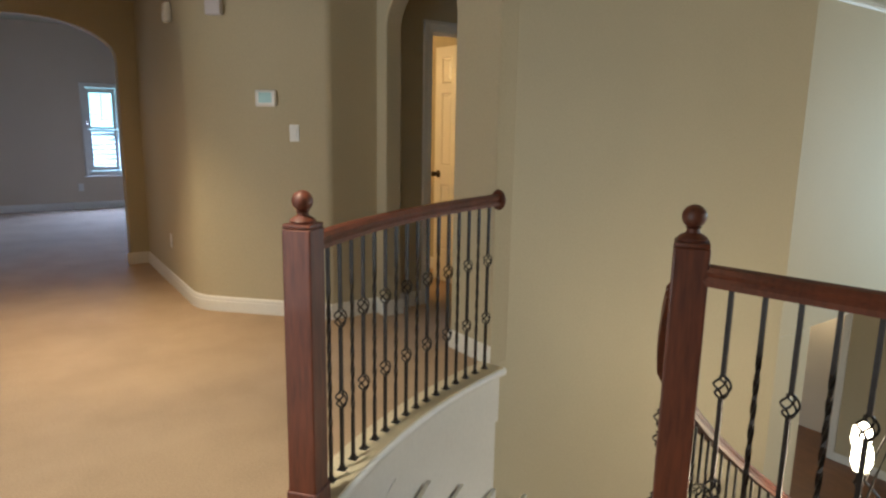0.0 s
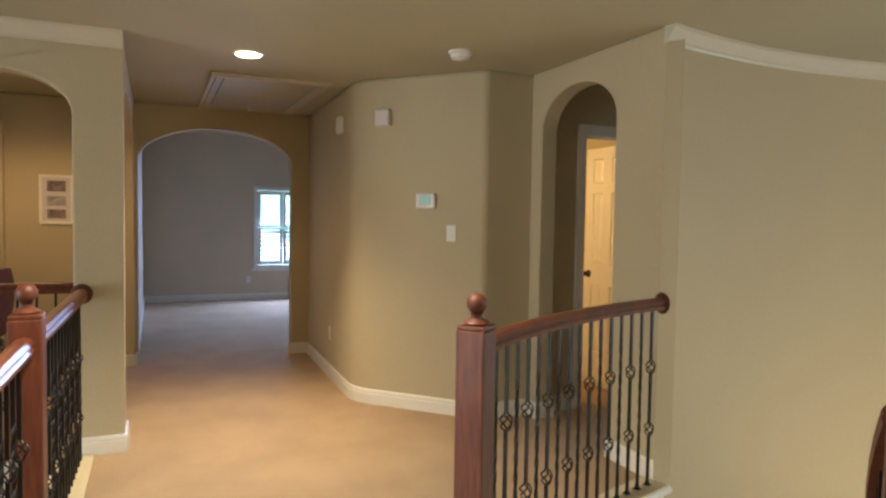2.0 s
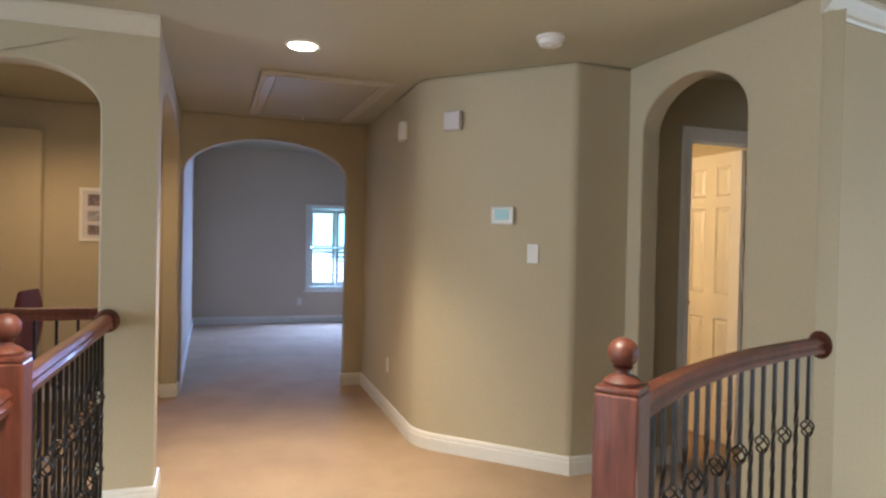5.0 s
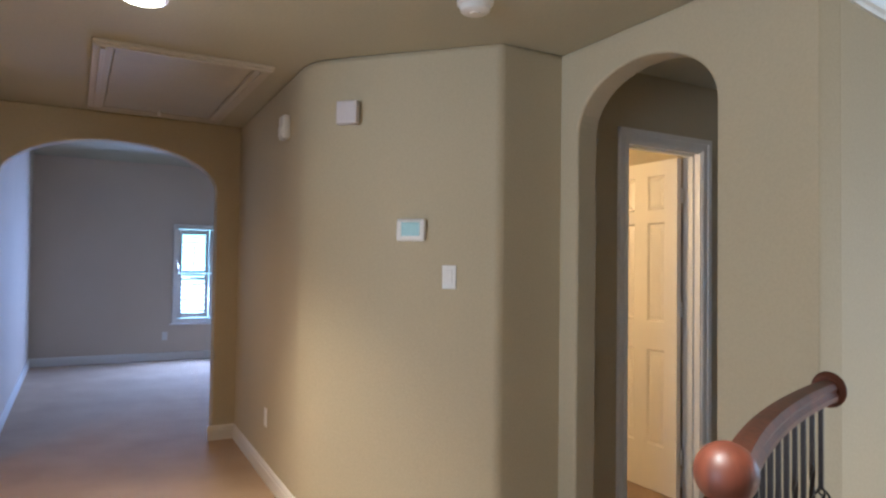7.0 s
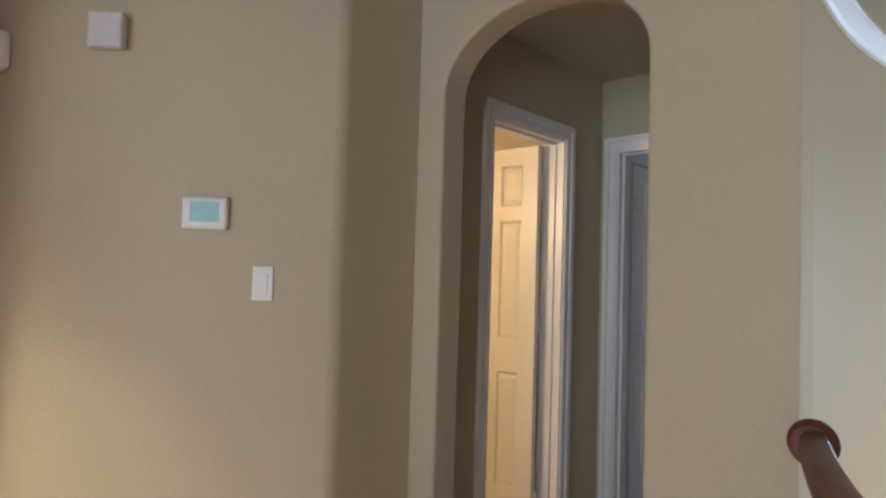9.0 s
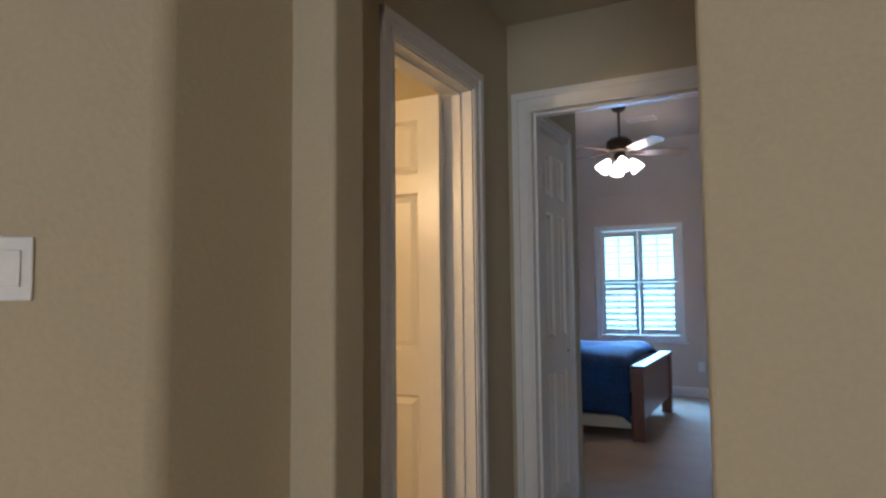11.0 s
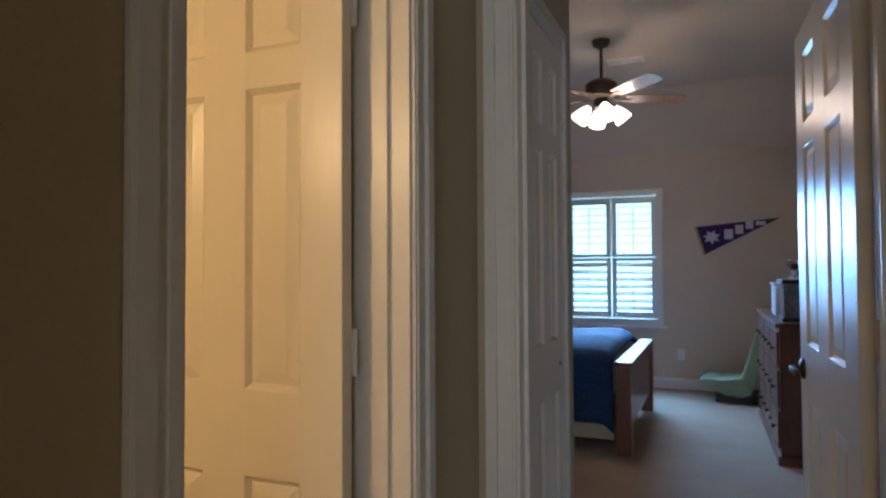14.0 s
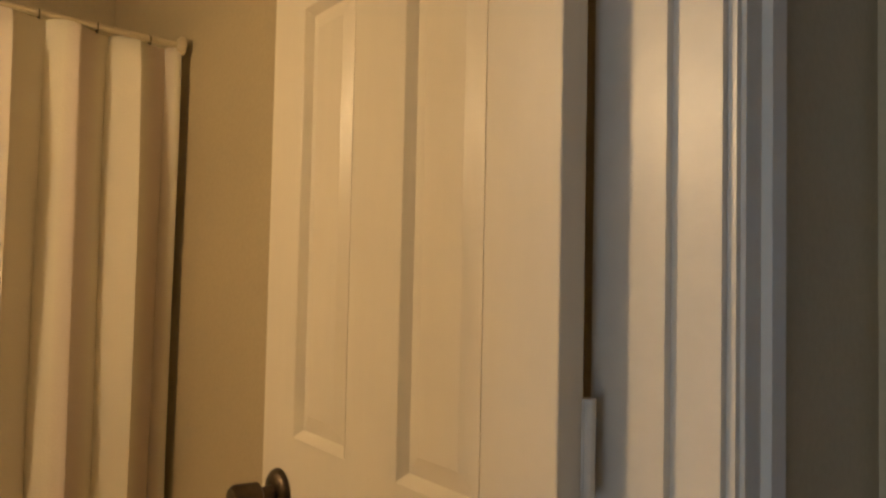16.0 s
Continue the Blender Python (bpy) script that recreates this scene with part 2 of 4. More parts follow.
flat_wall_y("wall_hall_south", 0.60, 0.13, -6.50, -4.05, holes=[arch(-6.38, -4.26, 0, 1.98, 0.30)])
flat_wall_y("wall_office_south", -4.12, 0.12, -6.6, -3.98)
flat_wall_y("wall_far_room_south", 0.61, 0.13, -11.1, -6.601, z1=2.74, mat=PALE)
flat_wall_y("wall_far_room_north", 4.70, 0.12, -11.1, -6.6, z1=2.74, mat=PALE)
flat_wall_y("wall_bedroom_front", 4.80, 0.12, -6.6, -2.705, z1=3.1, holes=[door_hole(BR0 - 0.015, BR1 + 0.015, DH + 0.015)])
flat_wall_x("wall_vestibule_right", -2.78, 0.08, 3.5, 4.80)
flat_wall_y("wall_bath_north", 4.58, 0.12, -6.6, -3.92)
flat_wall_y("wall_bath_south", 2.48, 0.10, -6.5, -4.64)
wall("wall_stair_round", prism(arc(CX, CY, R_WALL, 193.4, 154.5, 48) + arc(CX, CY, R_WALL + 0.07, 154.5, 193.4, 48), plan(LOW), TOP - LOW), bevel=0)
flat_wall_x("wall_foyer", -2.38, 0.10, 6.2, 10.30, -SLAB, TOP, mat=PAINT)
flat_wall_x("wall_stair_foot", -2.38, 0.10, 6.2, 6.9, LOW, -SLAB, mat=PAINT)
flat_wall_y("wall_foyer_end_low", 10.25, 0.12, -3.25, 4.1, LOW, -SLAB)
flat_wall_y("wall_passage_end", 10.95, 0.12, -6.6, -3.2, LOW, -SLAB, mat=PALE)
wall("ceiling_low", box(-6.6, -2.38, 6.2, 11.1, -SLAB - 0.06, -SLAB - 0.002), CEILING, bevel=0)
flat_wall_x("wall_bedroom_right", -2.50, 0.11, 6.2, 10.52, z1=3.1, mat=PALE)
flat_wall_x("wall_bedroom_entry", -2.79, 0.09, 4.92, 6.2, z1=3.1, mat=PALE)
flat_wall_x("wall_closet", -3.88, 0.12, 4.92, 5.78, z1=3.1, mat=PAINT)
flat_wall_x("wall_bedroom_left", -6.62, 0.12, 4.92, 10.52, z1=3.1, mat=PALE)
flat_wall_y("wall_closet_side", 5.66, 0.12, -6.5, -3.881, z1=3.1, mat=PALE)


def window_wall(name, place, thick, u0, u1, z1, hole, mat):
    """A wall with one window hole (a, b, low, high) in it."""
    a, b, low, high = hole
    bm = bmesh.new()
    for pts in ([(u0, 0), (a, 0), (a, z1), (u0, z1)], [(b, 0), (u1, 0), (u1, z1), (b, z1)], [(a, 0), (b, 0), (b, low), (a, low)], [(a, high), (b, high), (b, z1), (a, z1)]):
        add_prism(bm, pts, place, thick)
    bmesh.ops.remove_doubles(bm, verts=bm.verts, dist=0.0005)
    return wall(name, bm, mat, bevel=0)


window_wall("wall_bedroom_window", wall_y(10.52), 0.14, -6.62, -2.39, 3.1, (-4.79, -3.85, 0.69, 2.06), PALE)
window_wall("wall_far_room_window", wall_x(-11.24), 0.14, 0.6, 4.82, 2.74, (2.50, 3.34, 0.56, 1.87), PALE)

# floors
NOSE = 0.06
landing = [(-6.6, -4.12), (-4.0, -4.12), (-4.0, 0.40), (4.0, 0.40), (4.0, 3.68), (-0.80, 2.75)]
landing += edge_arc(0.0, 218.2, 194.0, 14)
landing += [(-2.50, 3.40), (-2.72, 3.52), (-2.72, 4.95), (-6.6, 4.95)]
wall("floor_carpet", prism(landing, plan(-SLAB), SLAB), CARPET, bevel=0)
wall("floor_bedroom", box(-6.6, -2.72, 4.95, 10.55, -SLAB, 0), CARPET, bevel=0)
wall("floor_far_room", box(-11.2, -6.6, 0.6, 4.8, -SLAB, 0), CARPET, bevel=0)
wall("floor_foyer", box(-6.6, 4.1, -6.0, 11.1, LOW - 0.2, LOW), OAK, bevel=0)
# ceilings
wall("ceiling_hall", box(-6.6, 4.1, -6.0, 4.86, TOP, TOP + 0.2), CEILING, bevel=0)
wall("ceiling_stair", prism([(-2.71, 4.86), (4.1, 4.86), (4.1, 11.1), (-2.42, 11.1), (-2.42, 6.3), (-2.71, 6.15)], plan(TOP), 0.2), CEILING, bevel=0)
wall("ceiling_far_room", box(-11.2, -6.6, 0.6, 4.82, 2.74, 2.9), CEILING, bevel=0)
wall("ceiling_bedroom", prism([(4.87, 2.46), (5.55, 3.03), (9.95, 3.03), (10.60, 2.39), (10.60, 3.3), (4.87, 3.3)], lambda u, v, d: (-6.62 + d, u, v), 4.2), PALE, bevel=0)
wall("wall_office_soffit", box(-6.474, -4.121, -4.0, -0.62, 2.19, TOP), PAINT, bevel=0)
# outer walls that close the place
window_wall("wall_foyer_end", lambda u, v, d: (u, 10.25 + d, v - SLAB), 0.12, -2.40, 4.1, TOP + SLAB, (-1.5, 0.7, 0.25, 2.2), PAINT)
window_wall("wall_great_room", lambda u, v, d: (u, -6.0 + d, LOW + v), 0.12, -4.12, 4.1, TOP - LOW, (-3.4, 1.4, 1.4, 5.2), PAINT)
window_wall("wall_foyer_window", lambda u, v, d: (4.0 + d, u, LOW + v), 0.12, -6.0, 11.0, TOP - LOW, (5.8, 8.8, 2.5, 5.3), PAINT)
wall("wall_great_room_west", box(-4.12, -4.0, -6.0, 0.39, LOW, -SLAB), PAINT, bevel=0)
wall("wall_great_room_upper", box(-4.12, -4.0, -6.0, -4.12, -SLAB, TOP), PAINT, bevel=0)
# ---- rails ----
RAIL_SECTION = [(-0.030, -0.030), (-0.034, -0.012), (-0.026, 0.0), (-0.032, 0.012), (-0.022, 0.027), (0.0, 0.033), (0.022, 0.027), (0.032, 0.012), (0.026, 0.0), (0.034, -0.012), (0.030, -0.030)]
RAIL_Z = 0.975


def baluster_mesh(kind, height):
    bm = bmesh.new()
    add_box(bm, -0.018, 0.018, -0.018, 0.018, 0.0, 0.020, 0.003)
    add_lathe(bm, [(0.016, 0.020), (0.0085, 0.040)], n=8)
    if kind == "basket":
        for z0, z1 in ((0.02, 0.282), (0.348, 0.612), (0.678, height)):
            add_box(bm, -0.0065, 0.0065, -0.0065, 0.0065, z0, z1)
        for zc in (0.315, 0.645):
            for k in range(4):
                path = []
                for i in range(11):
                    r, a = 0.004 + 0.021 * math.sin(math.pi * i / 10) ** 0.8, k * math.pi / 2 + i * 0.30
                    path.append((r * math.cos(a), r * math.sin(a), zc - 0.036 + 0.0072 * i))
                add_sweep(bm, path, circle(0.0037, 5))
    else:
        n, h = 4, height - 0.02
        steps = 36
        rings = []
        for i in range(steps + 1):
            z = 0.02 + h * i / steps
            a = math.pi / 4 + max(0, min(1, (z - 0.2) / (h - 0.35))) * math.pi * 4
            rings.append([bm.verts.new((0.0088 * math.cos(a + q * math.pi / 2), 0.0088 * math.sin(a + q * math.pi / 2), z)) for q in range(n)])
        for a, b in zip(rings, rings[1:]):
            for q in range(n):
                bm.faces.new((a[q], a[(q + 1) % n], b[(q + 1) % n], b[q]))
    me = bpy.data.meshes.new("baluster")
    bmesh.ops.recalc_face_normals(bm, faces=bm.faces)
    bm.to_mesh(me)
    bm.free()
    me.materials.append(IRON)
    return me


BALUSTERS = {k: baluster_mesh(k, RAIL_Z - 0.03) for k in ("basket", "twist")}


def rail(name, label, path, first=0, gap=0.093, rise=0.0, start=0.09, end=0.06, foot=True):
    """A handrail along a plan path, with balusters; rise: z added at each path point's own height."""
    top = thing(name, label, "railing", (path[0][0], path[0][1], path[0][2]))
    inv = top.matrix_world.inverted()
    bm = bmesh.new()
    add_sweep(bm, [inv @ Vector((x, y, z + RAIL_Z)) for x, y, z in path], RAIL_SECTION)
    part("handrail", bm, CHERRY, top, "cherry-stained moulded handrail", smooth=True)
    dist, total = 0.0, sum((Vector(b) - Vector(a)).xy.length for a, b in zip(path, path[1:]))
    nxt, i = start, first
    for a, b in zip(path, path[1:]):
        a, b = Vector(a), Vector(b)
        seg = (b - a).xy.length
        while nxt <= dist + seg + 1e-6 and nxt < total - end:
            p = a.lerp(b, (nxt - dist) / seg)
            ob = new("baluster", BALUSTERS["basket" if i % 2 == 0 else "twist"])
            ob.parent = top
            ob.location = inv @ p
            ob.rotation_euler = (0, 0, math.atan2(b.y - a.y, b.x - a.x))
            nxt += gap
            i += 1
        dist += seg
    return top


def newel(x, y, rz, base=0.0, height=1.055):
    top = thing("newel_post", "square cherry-stained newel post with a turned ball finial", "newel post", (x, y, base), rz, "newel posts of the stair and landing")
    bm = box(-0.052, 0.052, -0.052, 0.052, 0, height - 0.02, 0.006)
    add_box(bm, -0.058, 0.058, -0.058, 0.058, 0, 0.10, 0.006)
    part("post", bm, CHERRY, top)
    bm = box(-0.050, 0.050, -0.050, 0.050, height - 0.02, height - 0.005, 0.004)
    add_lathe(bm, [(0.042, height - 0.005), (0.044, height + 0.004), (0.036, height + 0.012), (0.020, height + 0.020), (0.018, height + 0.030), (0.024, height + 0.036)], n=20)
    part("cap", bm, CHERRY, top, smooth=True)
    bm = bmesh.new()
    bmesh.ops.create_uvsphere(bm, u_segments=24, v_segments=14, radius=0.0355)
    bmesh.ops.translate(bm, vec=(0, 0, height + 0.068), verts=bm.verts)
    part("ball_finial", bm, CHERRY, top, smooth=True)
    return top


def rosette(x, y, z, axis):
    bm = bmesh.new()
    add_lathe(bm, [(0.056, 0), (0.058, 0.006), (0.052, 0.014), (0.050, 0.015), (0.044, 0.022), (0.0, 0.023)], n=24)
    m = pose(x, y, z, *{"-y": (90, 0, 0), "+x": (0, 90, 0)}[axis])
    bmesh.ops.transform(bm, matrix=m, verts=bm.verts)
    ob = part("wall_rosette", bm, CHERRY, smooth=True)
    return tagged(ob, "round turned cherry wood rosette on the wall, where the handrail ends", "wall rosette", "wall rosettes")


curve = [(x, y, 0) for x, y in edge_arc(0.0, 217.2, 194.0, 18)]
rail("landing_railing", "curved cherry handrail on black iron balusters with baskets, above the stair", curve, first=0)
rosette(curve[-1][0], 3.37, RAIL_Z, "-y")
newel(-1.70, 1.885, 38)
newel(-0.817, 2.737, 35)
rail("foyer_railing", "straight cherry handrail on black iron balusters, over the foyer", [(-0.78, 2.745, -0.02), (0.6, 3.00, -0.02), (2.8, 3.41, -0.02)], first=0)
rail("great_room_railing", "straight cherry handrail on black iron balusters along the open landing", [(-3.955, 0.515, -0.03), (-2.47, 0.490, -0.03)], first=1)
newel(-2.41, 0.488, 0)
rail("great_room_railing", "straight cherry handrail on black iron balusters along the open landing", [(-2.35, 0.487, -0.03), (2.8, 0.44, -0.03)], first=0)
rosette(-3.98, 0.517, RAIL_Z - 0.03, "+x")
rail("office_railing", "cherry handrail on black iron balusters across the office arch", [(-4.05, 0.47, 0), (-4.05, -0.24, 0)], first=1)

# stairs
STEPS, DTH, RISE = 16, 4.6, 3.05 / 17
top = thing("staircase", "curved staircase with dark wooden treads and white risers", "staircase", (-1.7, 1.9, LOW))
inv = top.matrix_world.inverted()
for i in range(STEPS):
    a0 = 216.8 - DTH * i
    z = -RISE * (i + 1)
    bm = prism([tuple(p) for p in arc(CX, CY, R_RAIL - 0.03, a0 + 0.4, a0 - DTH, 4) + arc(CX, CY, R_IN + 0.02, a0 - DTH, a0 + 0.4, 3)], plan(z - 0.03), 0.03)
    bmesh.ops.transform(bm, matrix=inv, verts=bm.verts)
    part("tread", bm, OAK, top)
    bm = prism([tuple(p) for p in arc(CX, CY, R_RAIL - 0.03, a0 - 0.02, a0 - 0.4, 1) + arc(CX, CY, R_IN + 0.02, a0 - 0.4, a0 - 0.02, 1)], plan(z), RISE - 0.032)
    bmesh.ops.transform(bm, matrix=inv, verts=bm.verts)
    part("riser", bm, WHITE, top)

# stepped skirt against the round wall
for i in range(STEPS):
    a0 = 216.8 - DTH * i
    z = -RISE * (i + 1)
    bm = bmesh.new()
    quads = []
    for a, za in ((a0 + 0.2, z + 0.045), (a0 - DTH / 2, z + 0.090), (a0 - DTH + 0.5, z + 0.145)):
        quads.append([bm.verts.new(inv @ Vector((CX + r * math.cos(radians(a)), CY + r * math.sin(radians(a)), zz))) for r, zz in ((R_RAIL - 0.032, z - 0.18), (R_RAIL - 0.055, z - 0.18), (R_RAIL - 0.055, za), (R_RAIL - 0.032, za))])
    for p, q in zip(quads, quads[1:]):
        for k in range(4):
            bm.faces.new((p[k], p[(k + 1) % 4], q[(k + 1) % 4], q[k]))
    bm.faces.new(quads[0][::-1]), bm.faces.new(quads[-1])
    part("skirt", bm, WHITE, top)
# ---- trim ----
BASE = [(0, 0), (0.014, 0), (0.014, 0.075), (0.011, 0.082), (0.011, 0.096), (0.006, 0.108), (0, 0.112)]
CROWN = [(0, 0), (0.012, 0.0), (0.018, 0.012), (0.030, 0.022), (0.055, 0.055), (0.066, 0.070), (0.075, 0.075), (0.075, 0.088), (0, 0.088)]


def trim_run(name, path, z, section, mat=WHITE, flip=False):
    """A moulding along a plan path, whose wall lies on the left of the way (flip: on the right)."""
    bm = bmesh.new()
    s = -1 if flip else 1
    pts = [Vector((x, y, 0)) for x, y in path]
    rings = []
    for i, p in enumerate(pts):
        d0 = (p - pts[i - 1]).normalized() if i else (pts[1] - p).normalized()
        d1 = (pts[i + 1] - p).normalized() if i < len(pts) - 1 else d0
        n0, n1 = Vector((d0.y, -d0.x, 0)) * s, Vector((d1.y, -d1.x, 0)) * s
        mit = (n0 + n1).normalized()
        mit /= max(0.4, mit.dot(n0))
        rings.append([bm.verts.new(p + mit * (a + 0.001) + Vector((0, 0, z + b))) for a, b in section])
    n = len(section)
    for a, b in zip(rings, rings[1:]):
        for i in range(n):
            bm.faces.new((a[i], a[(i + 1) % n], b[(i + 1) % n], b[i]))
    bm.faces.new(rings[0][::-1]), bm.faces.new(rings[-1])
    return part(name, bm, mat, kind="structure")


# each path runs with the wall on its left
trim_run("baseboard", [(-2.875, 3.37), (-2.47, 3.37)], 0.0, BASE)
trim_run("baseboard", [(-6.475, 2.15), (-6.475, 2.35), *SOFT_CORNER, (-3.79, 3.003), (-3.79, 3.37), (-3.665, 3.37), (-3.665, 3.50), (-3.79, 3.50), (-3.79, 3.765)], 0.0, BASE)
trim_run("baseboard", [(-3.79, 4.495), (-3.79, 4.80), (-3.75, 4.80)], 0.0, BASE)
trim_run("baseboard", [(-2.83, 4.80), (-2.78, 4.80), (-2.78, 3.50), (-2.872, 3.50), (-2.872, 3.37)], 0.0, BASE)
trim_run("baseboard", [(-4.12, 0.475), (-3.98, 0.475), (-3.98, 0.735), (-4.26, 0.735), (-4.26, 0.60)], 0.0, BASE)
trim_run("baseboard", [(-6.38, 0.60), (-6.38, 0.73), (-6.475, 0.73), (-6.475, 0.76)], 0.0, BASE)
trim_run("baseboard", [(-6.475, -2.0), (-6.475, 0.60)], 0.0, BASE, flip=False)
trim_run("baseboard", [(-6.60, 0.74), (-11.1, 0.74), (-11.1, 4.70), (-6.60, 4.70)], 0.0, BASE, flip=False)
trim_run("baseboard", [(-6.50, 10.52), (-2.50, 10.52), (-2.50, 6.20), (-2.79, 6.20), (-2.79, 5.0)], 0.0, BASE, flip=False)
trim_run("baseboard", [(-3.76, 4.93), (-3.76, 5.00)], 0.0, BASE, flip=False)
trim_run("baseboard", [(-3.76, 5.62), (-3.76, 5.78), (-6.5, 5.78)], 0.0, BASE, flip=False)
trim_run("baseboard", [(-5.54, 4.58), (-3.92, 4.58)], 0.0, BASE)
trim_run("baseboard", [(-3.25, 10.25), (4.0, 10.25)], LOW, BASE, flip=False)
CREAMY = material("cream_moulding_paint", (0.60, 0.56, 0.46), 0.4, vary=0.02, scale=2, fine=40)
round_wall = arc(CX, CY, R_WALL, 194.0, 154.5, 36)
trim_run("crown_moulding", round_wall, TOP - 0.088, CROWN, CREAMY)
trim_run("crown_moulding", [(-2.38, 6.4), (-2.38, 10.25), (4.0, 10.25)], TOP - 0.150, [(a * 1.7, b * 1.7) for a, b in CROWN], CREAMY)
trim_run("crown_moulding", [(-3.98, -4.0), (-3.98, 0.735)], TOP - 0.088, CROWN, CREAMY)


def casing(name, u0, u1, h, place, width=0.075, both=None):
    """Door casing and jambs; place(u, out, z): out is away from the wall, negative through it."""
    def bar(bm, ua, ub, oa, ob, za, zb):
        vs = [bm.verts.new(place(u, o, z)) for u in (ua, ub) for o in (oa, ob) for z in (za, zb)]
        for f in ((0, 1, 3, 2), (4, 6, 7, 5), (0, 4, 5, 1), (2, 3, 7, 6), (0, 2, 6, 4), (1, 5, 7, 3)):
            bm.faces.new([vs[i] for i in f])
    for side, (ua, ub, sgn) in {"jamb_near": (u0 - 0.015, u0, 1), "jamb_far": (u1, u1 + 0.015, -1)}.items():
        bm = bmesh.new()
        bar(bm, ua, ub, -0.122, 0.002, 0, h)
        stop = (u0, u0 + 0.010) if sgn > 0 else (u1 - 0.010, u1)
        bar(bm, *stop, -0.078, -0.042, 0, h)
        part("door_jamb", bm, WHITE, kind="structure")
    bm = bmesh.new()
    bar(bm, u0 - 0.015, u1 + 0.015, -0.122, 0.002, h, h + 0.015)
    bar(bm, u0 + 0.010, u1 - 0.010, -0.078, -0.042, h - 0.010, h)
    part("door_jamb", bm, WHITE, kind="structure")
    for back in ((0,) if both is None else (0, 1)):
        for a, b in ((u0 - 0.008 - width, u0 - 0.008), (u1 + 0.008, u1 + 0.008 + width)):
            inner = b if a < u0 - 0.01 else a
            outer = a if inner == b else b
            bm = bmesh.new()
            for f0, f1, o in ((0.0, 1.0, 0.010), (0.10, 0.34, 0.014), (0.60, 0.97, 0.019)):
                x0, x1 = inner + (outer - inner) * f0, inner + (outer - inner) * f1
                oa, ob = (0.0025, o) if not back else (-0.1225, -0.120 - o)
                bar(bm, min(x0, x1), max(x0, x1), oa, ob, 0, h + 0.008 + width * f1)
            part("door_casing", bm, WHITE, kind="structure")
        bm = bmesh.new()
        for f0, f1, o in ((0.0, 1.0, 0.010), (0.10, 0.34, 0.014), (0.60, 0.97, 0.019)):
            oa, ob = (0.003, o + 0.0005) if not back else (-0.123, -0.1205 - o)
            bar(bm, u0 - 0.008 - width * f1, u1 + 0.008 + width * f1, oa, ob, h + 0.008 + width * f0, h + 0.008 + width * f1)
        part("door_casing", bm, WHITE, kind="structure")


casing("bath", BD0, BD1, DH, lambda u, o, z: (-3.79 + o, u, z), both=True)
casing("bedroom", BR0, BR1, DH, lambda u, o, z: (u, 4.80 - o, z), both=True)
casing("closet", 5.08, 5.54, DH, lambda u, o, z: (-3.76 + max(o, -0.004), u, z))


def frustum(bm, x0, x1, z0, z1, ya, yb, inset):
    a = [bm.verts.new((x, ya, z)) for x, z in ((x0, z0), (x1, z0), (x1, z1), (x0, z1))]
    b = [bm.verts.new((x, yb, z)) for x, z in ((x0 + inset, z0 + inset), (x1 - inset, z0 + inset), (x1 - inset, z1 - inset), (x0 + inset, z1 - inset))]
    for i in range(4):
        j = (i + 1) % 4
        bm.faces.new((a[i], a[j], b[j], b[i]))
    bm.faces.new(b)


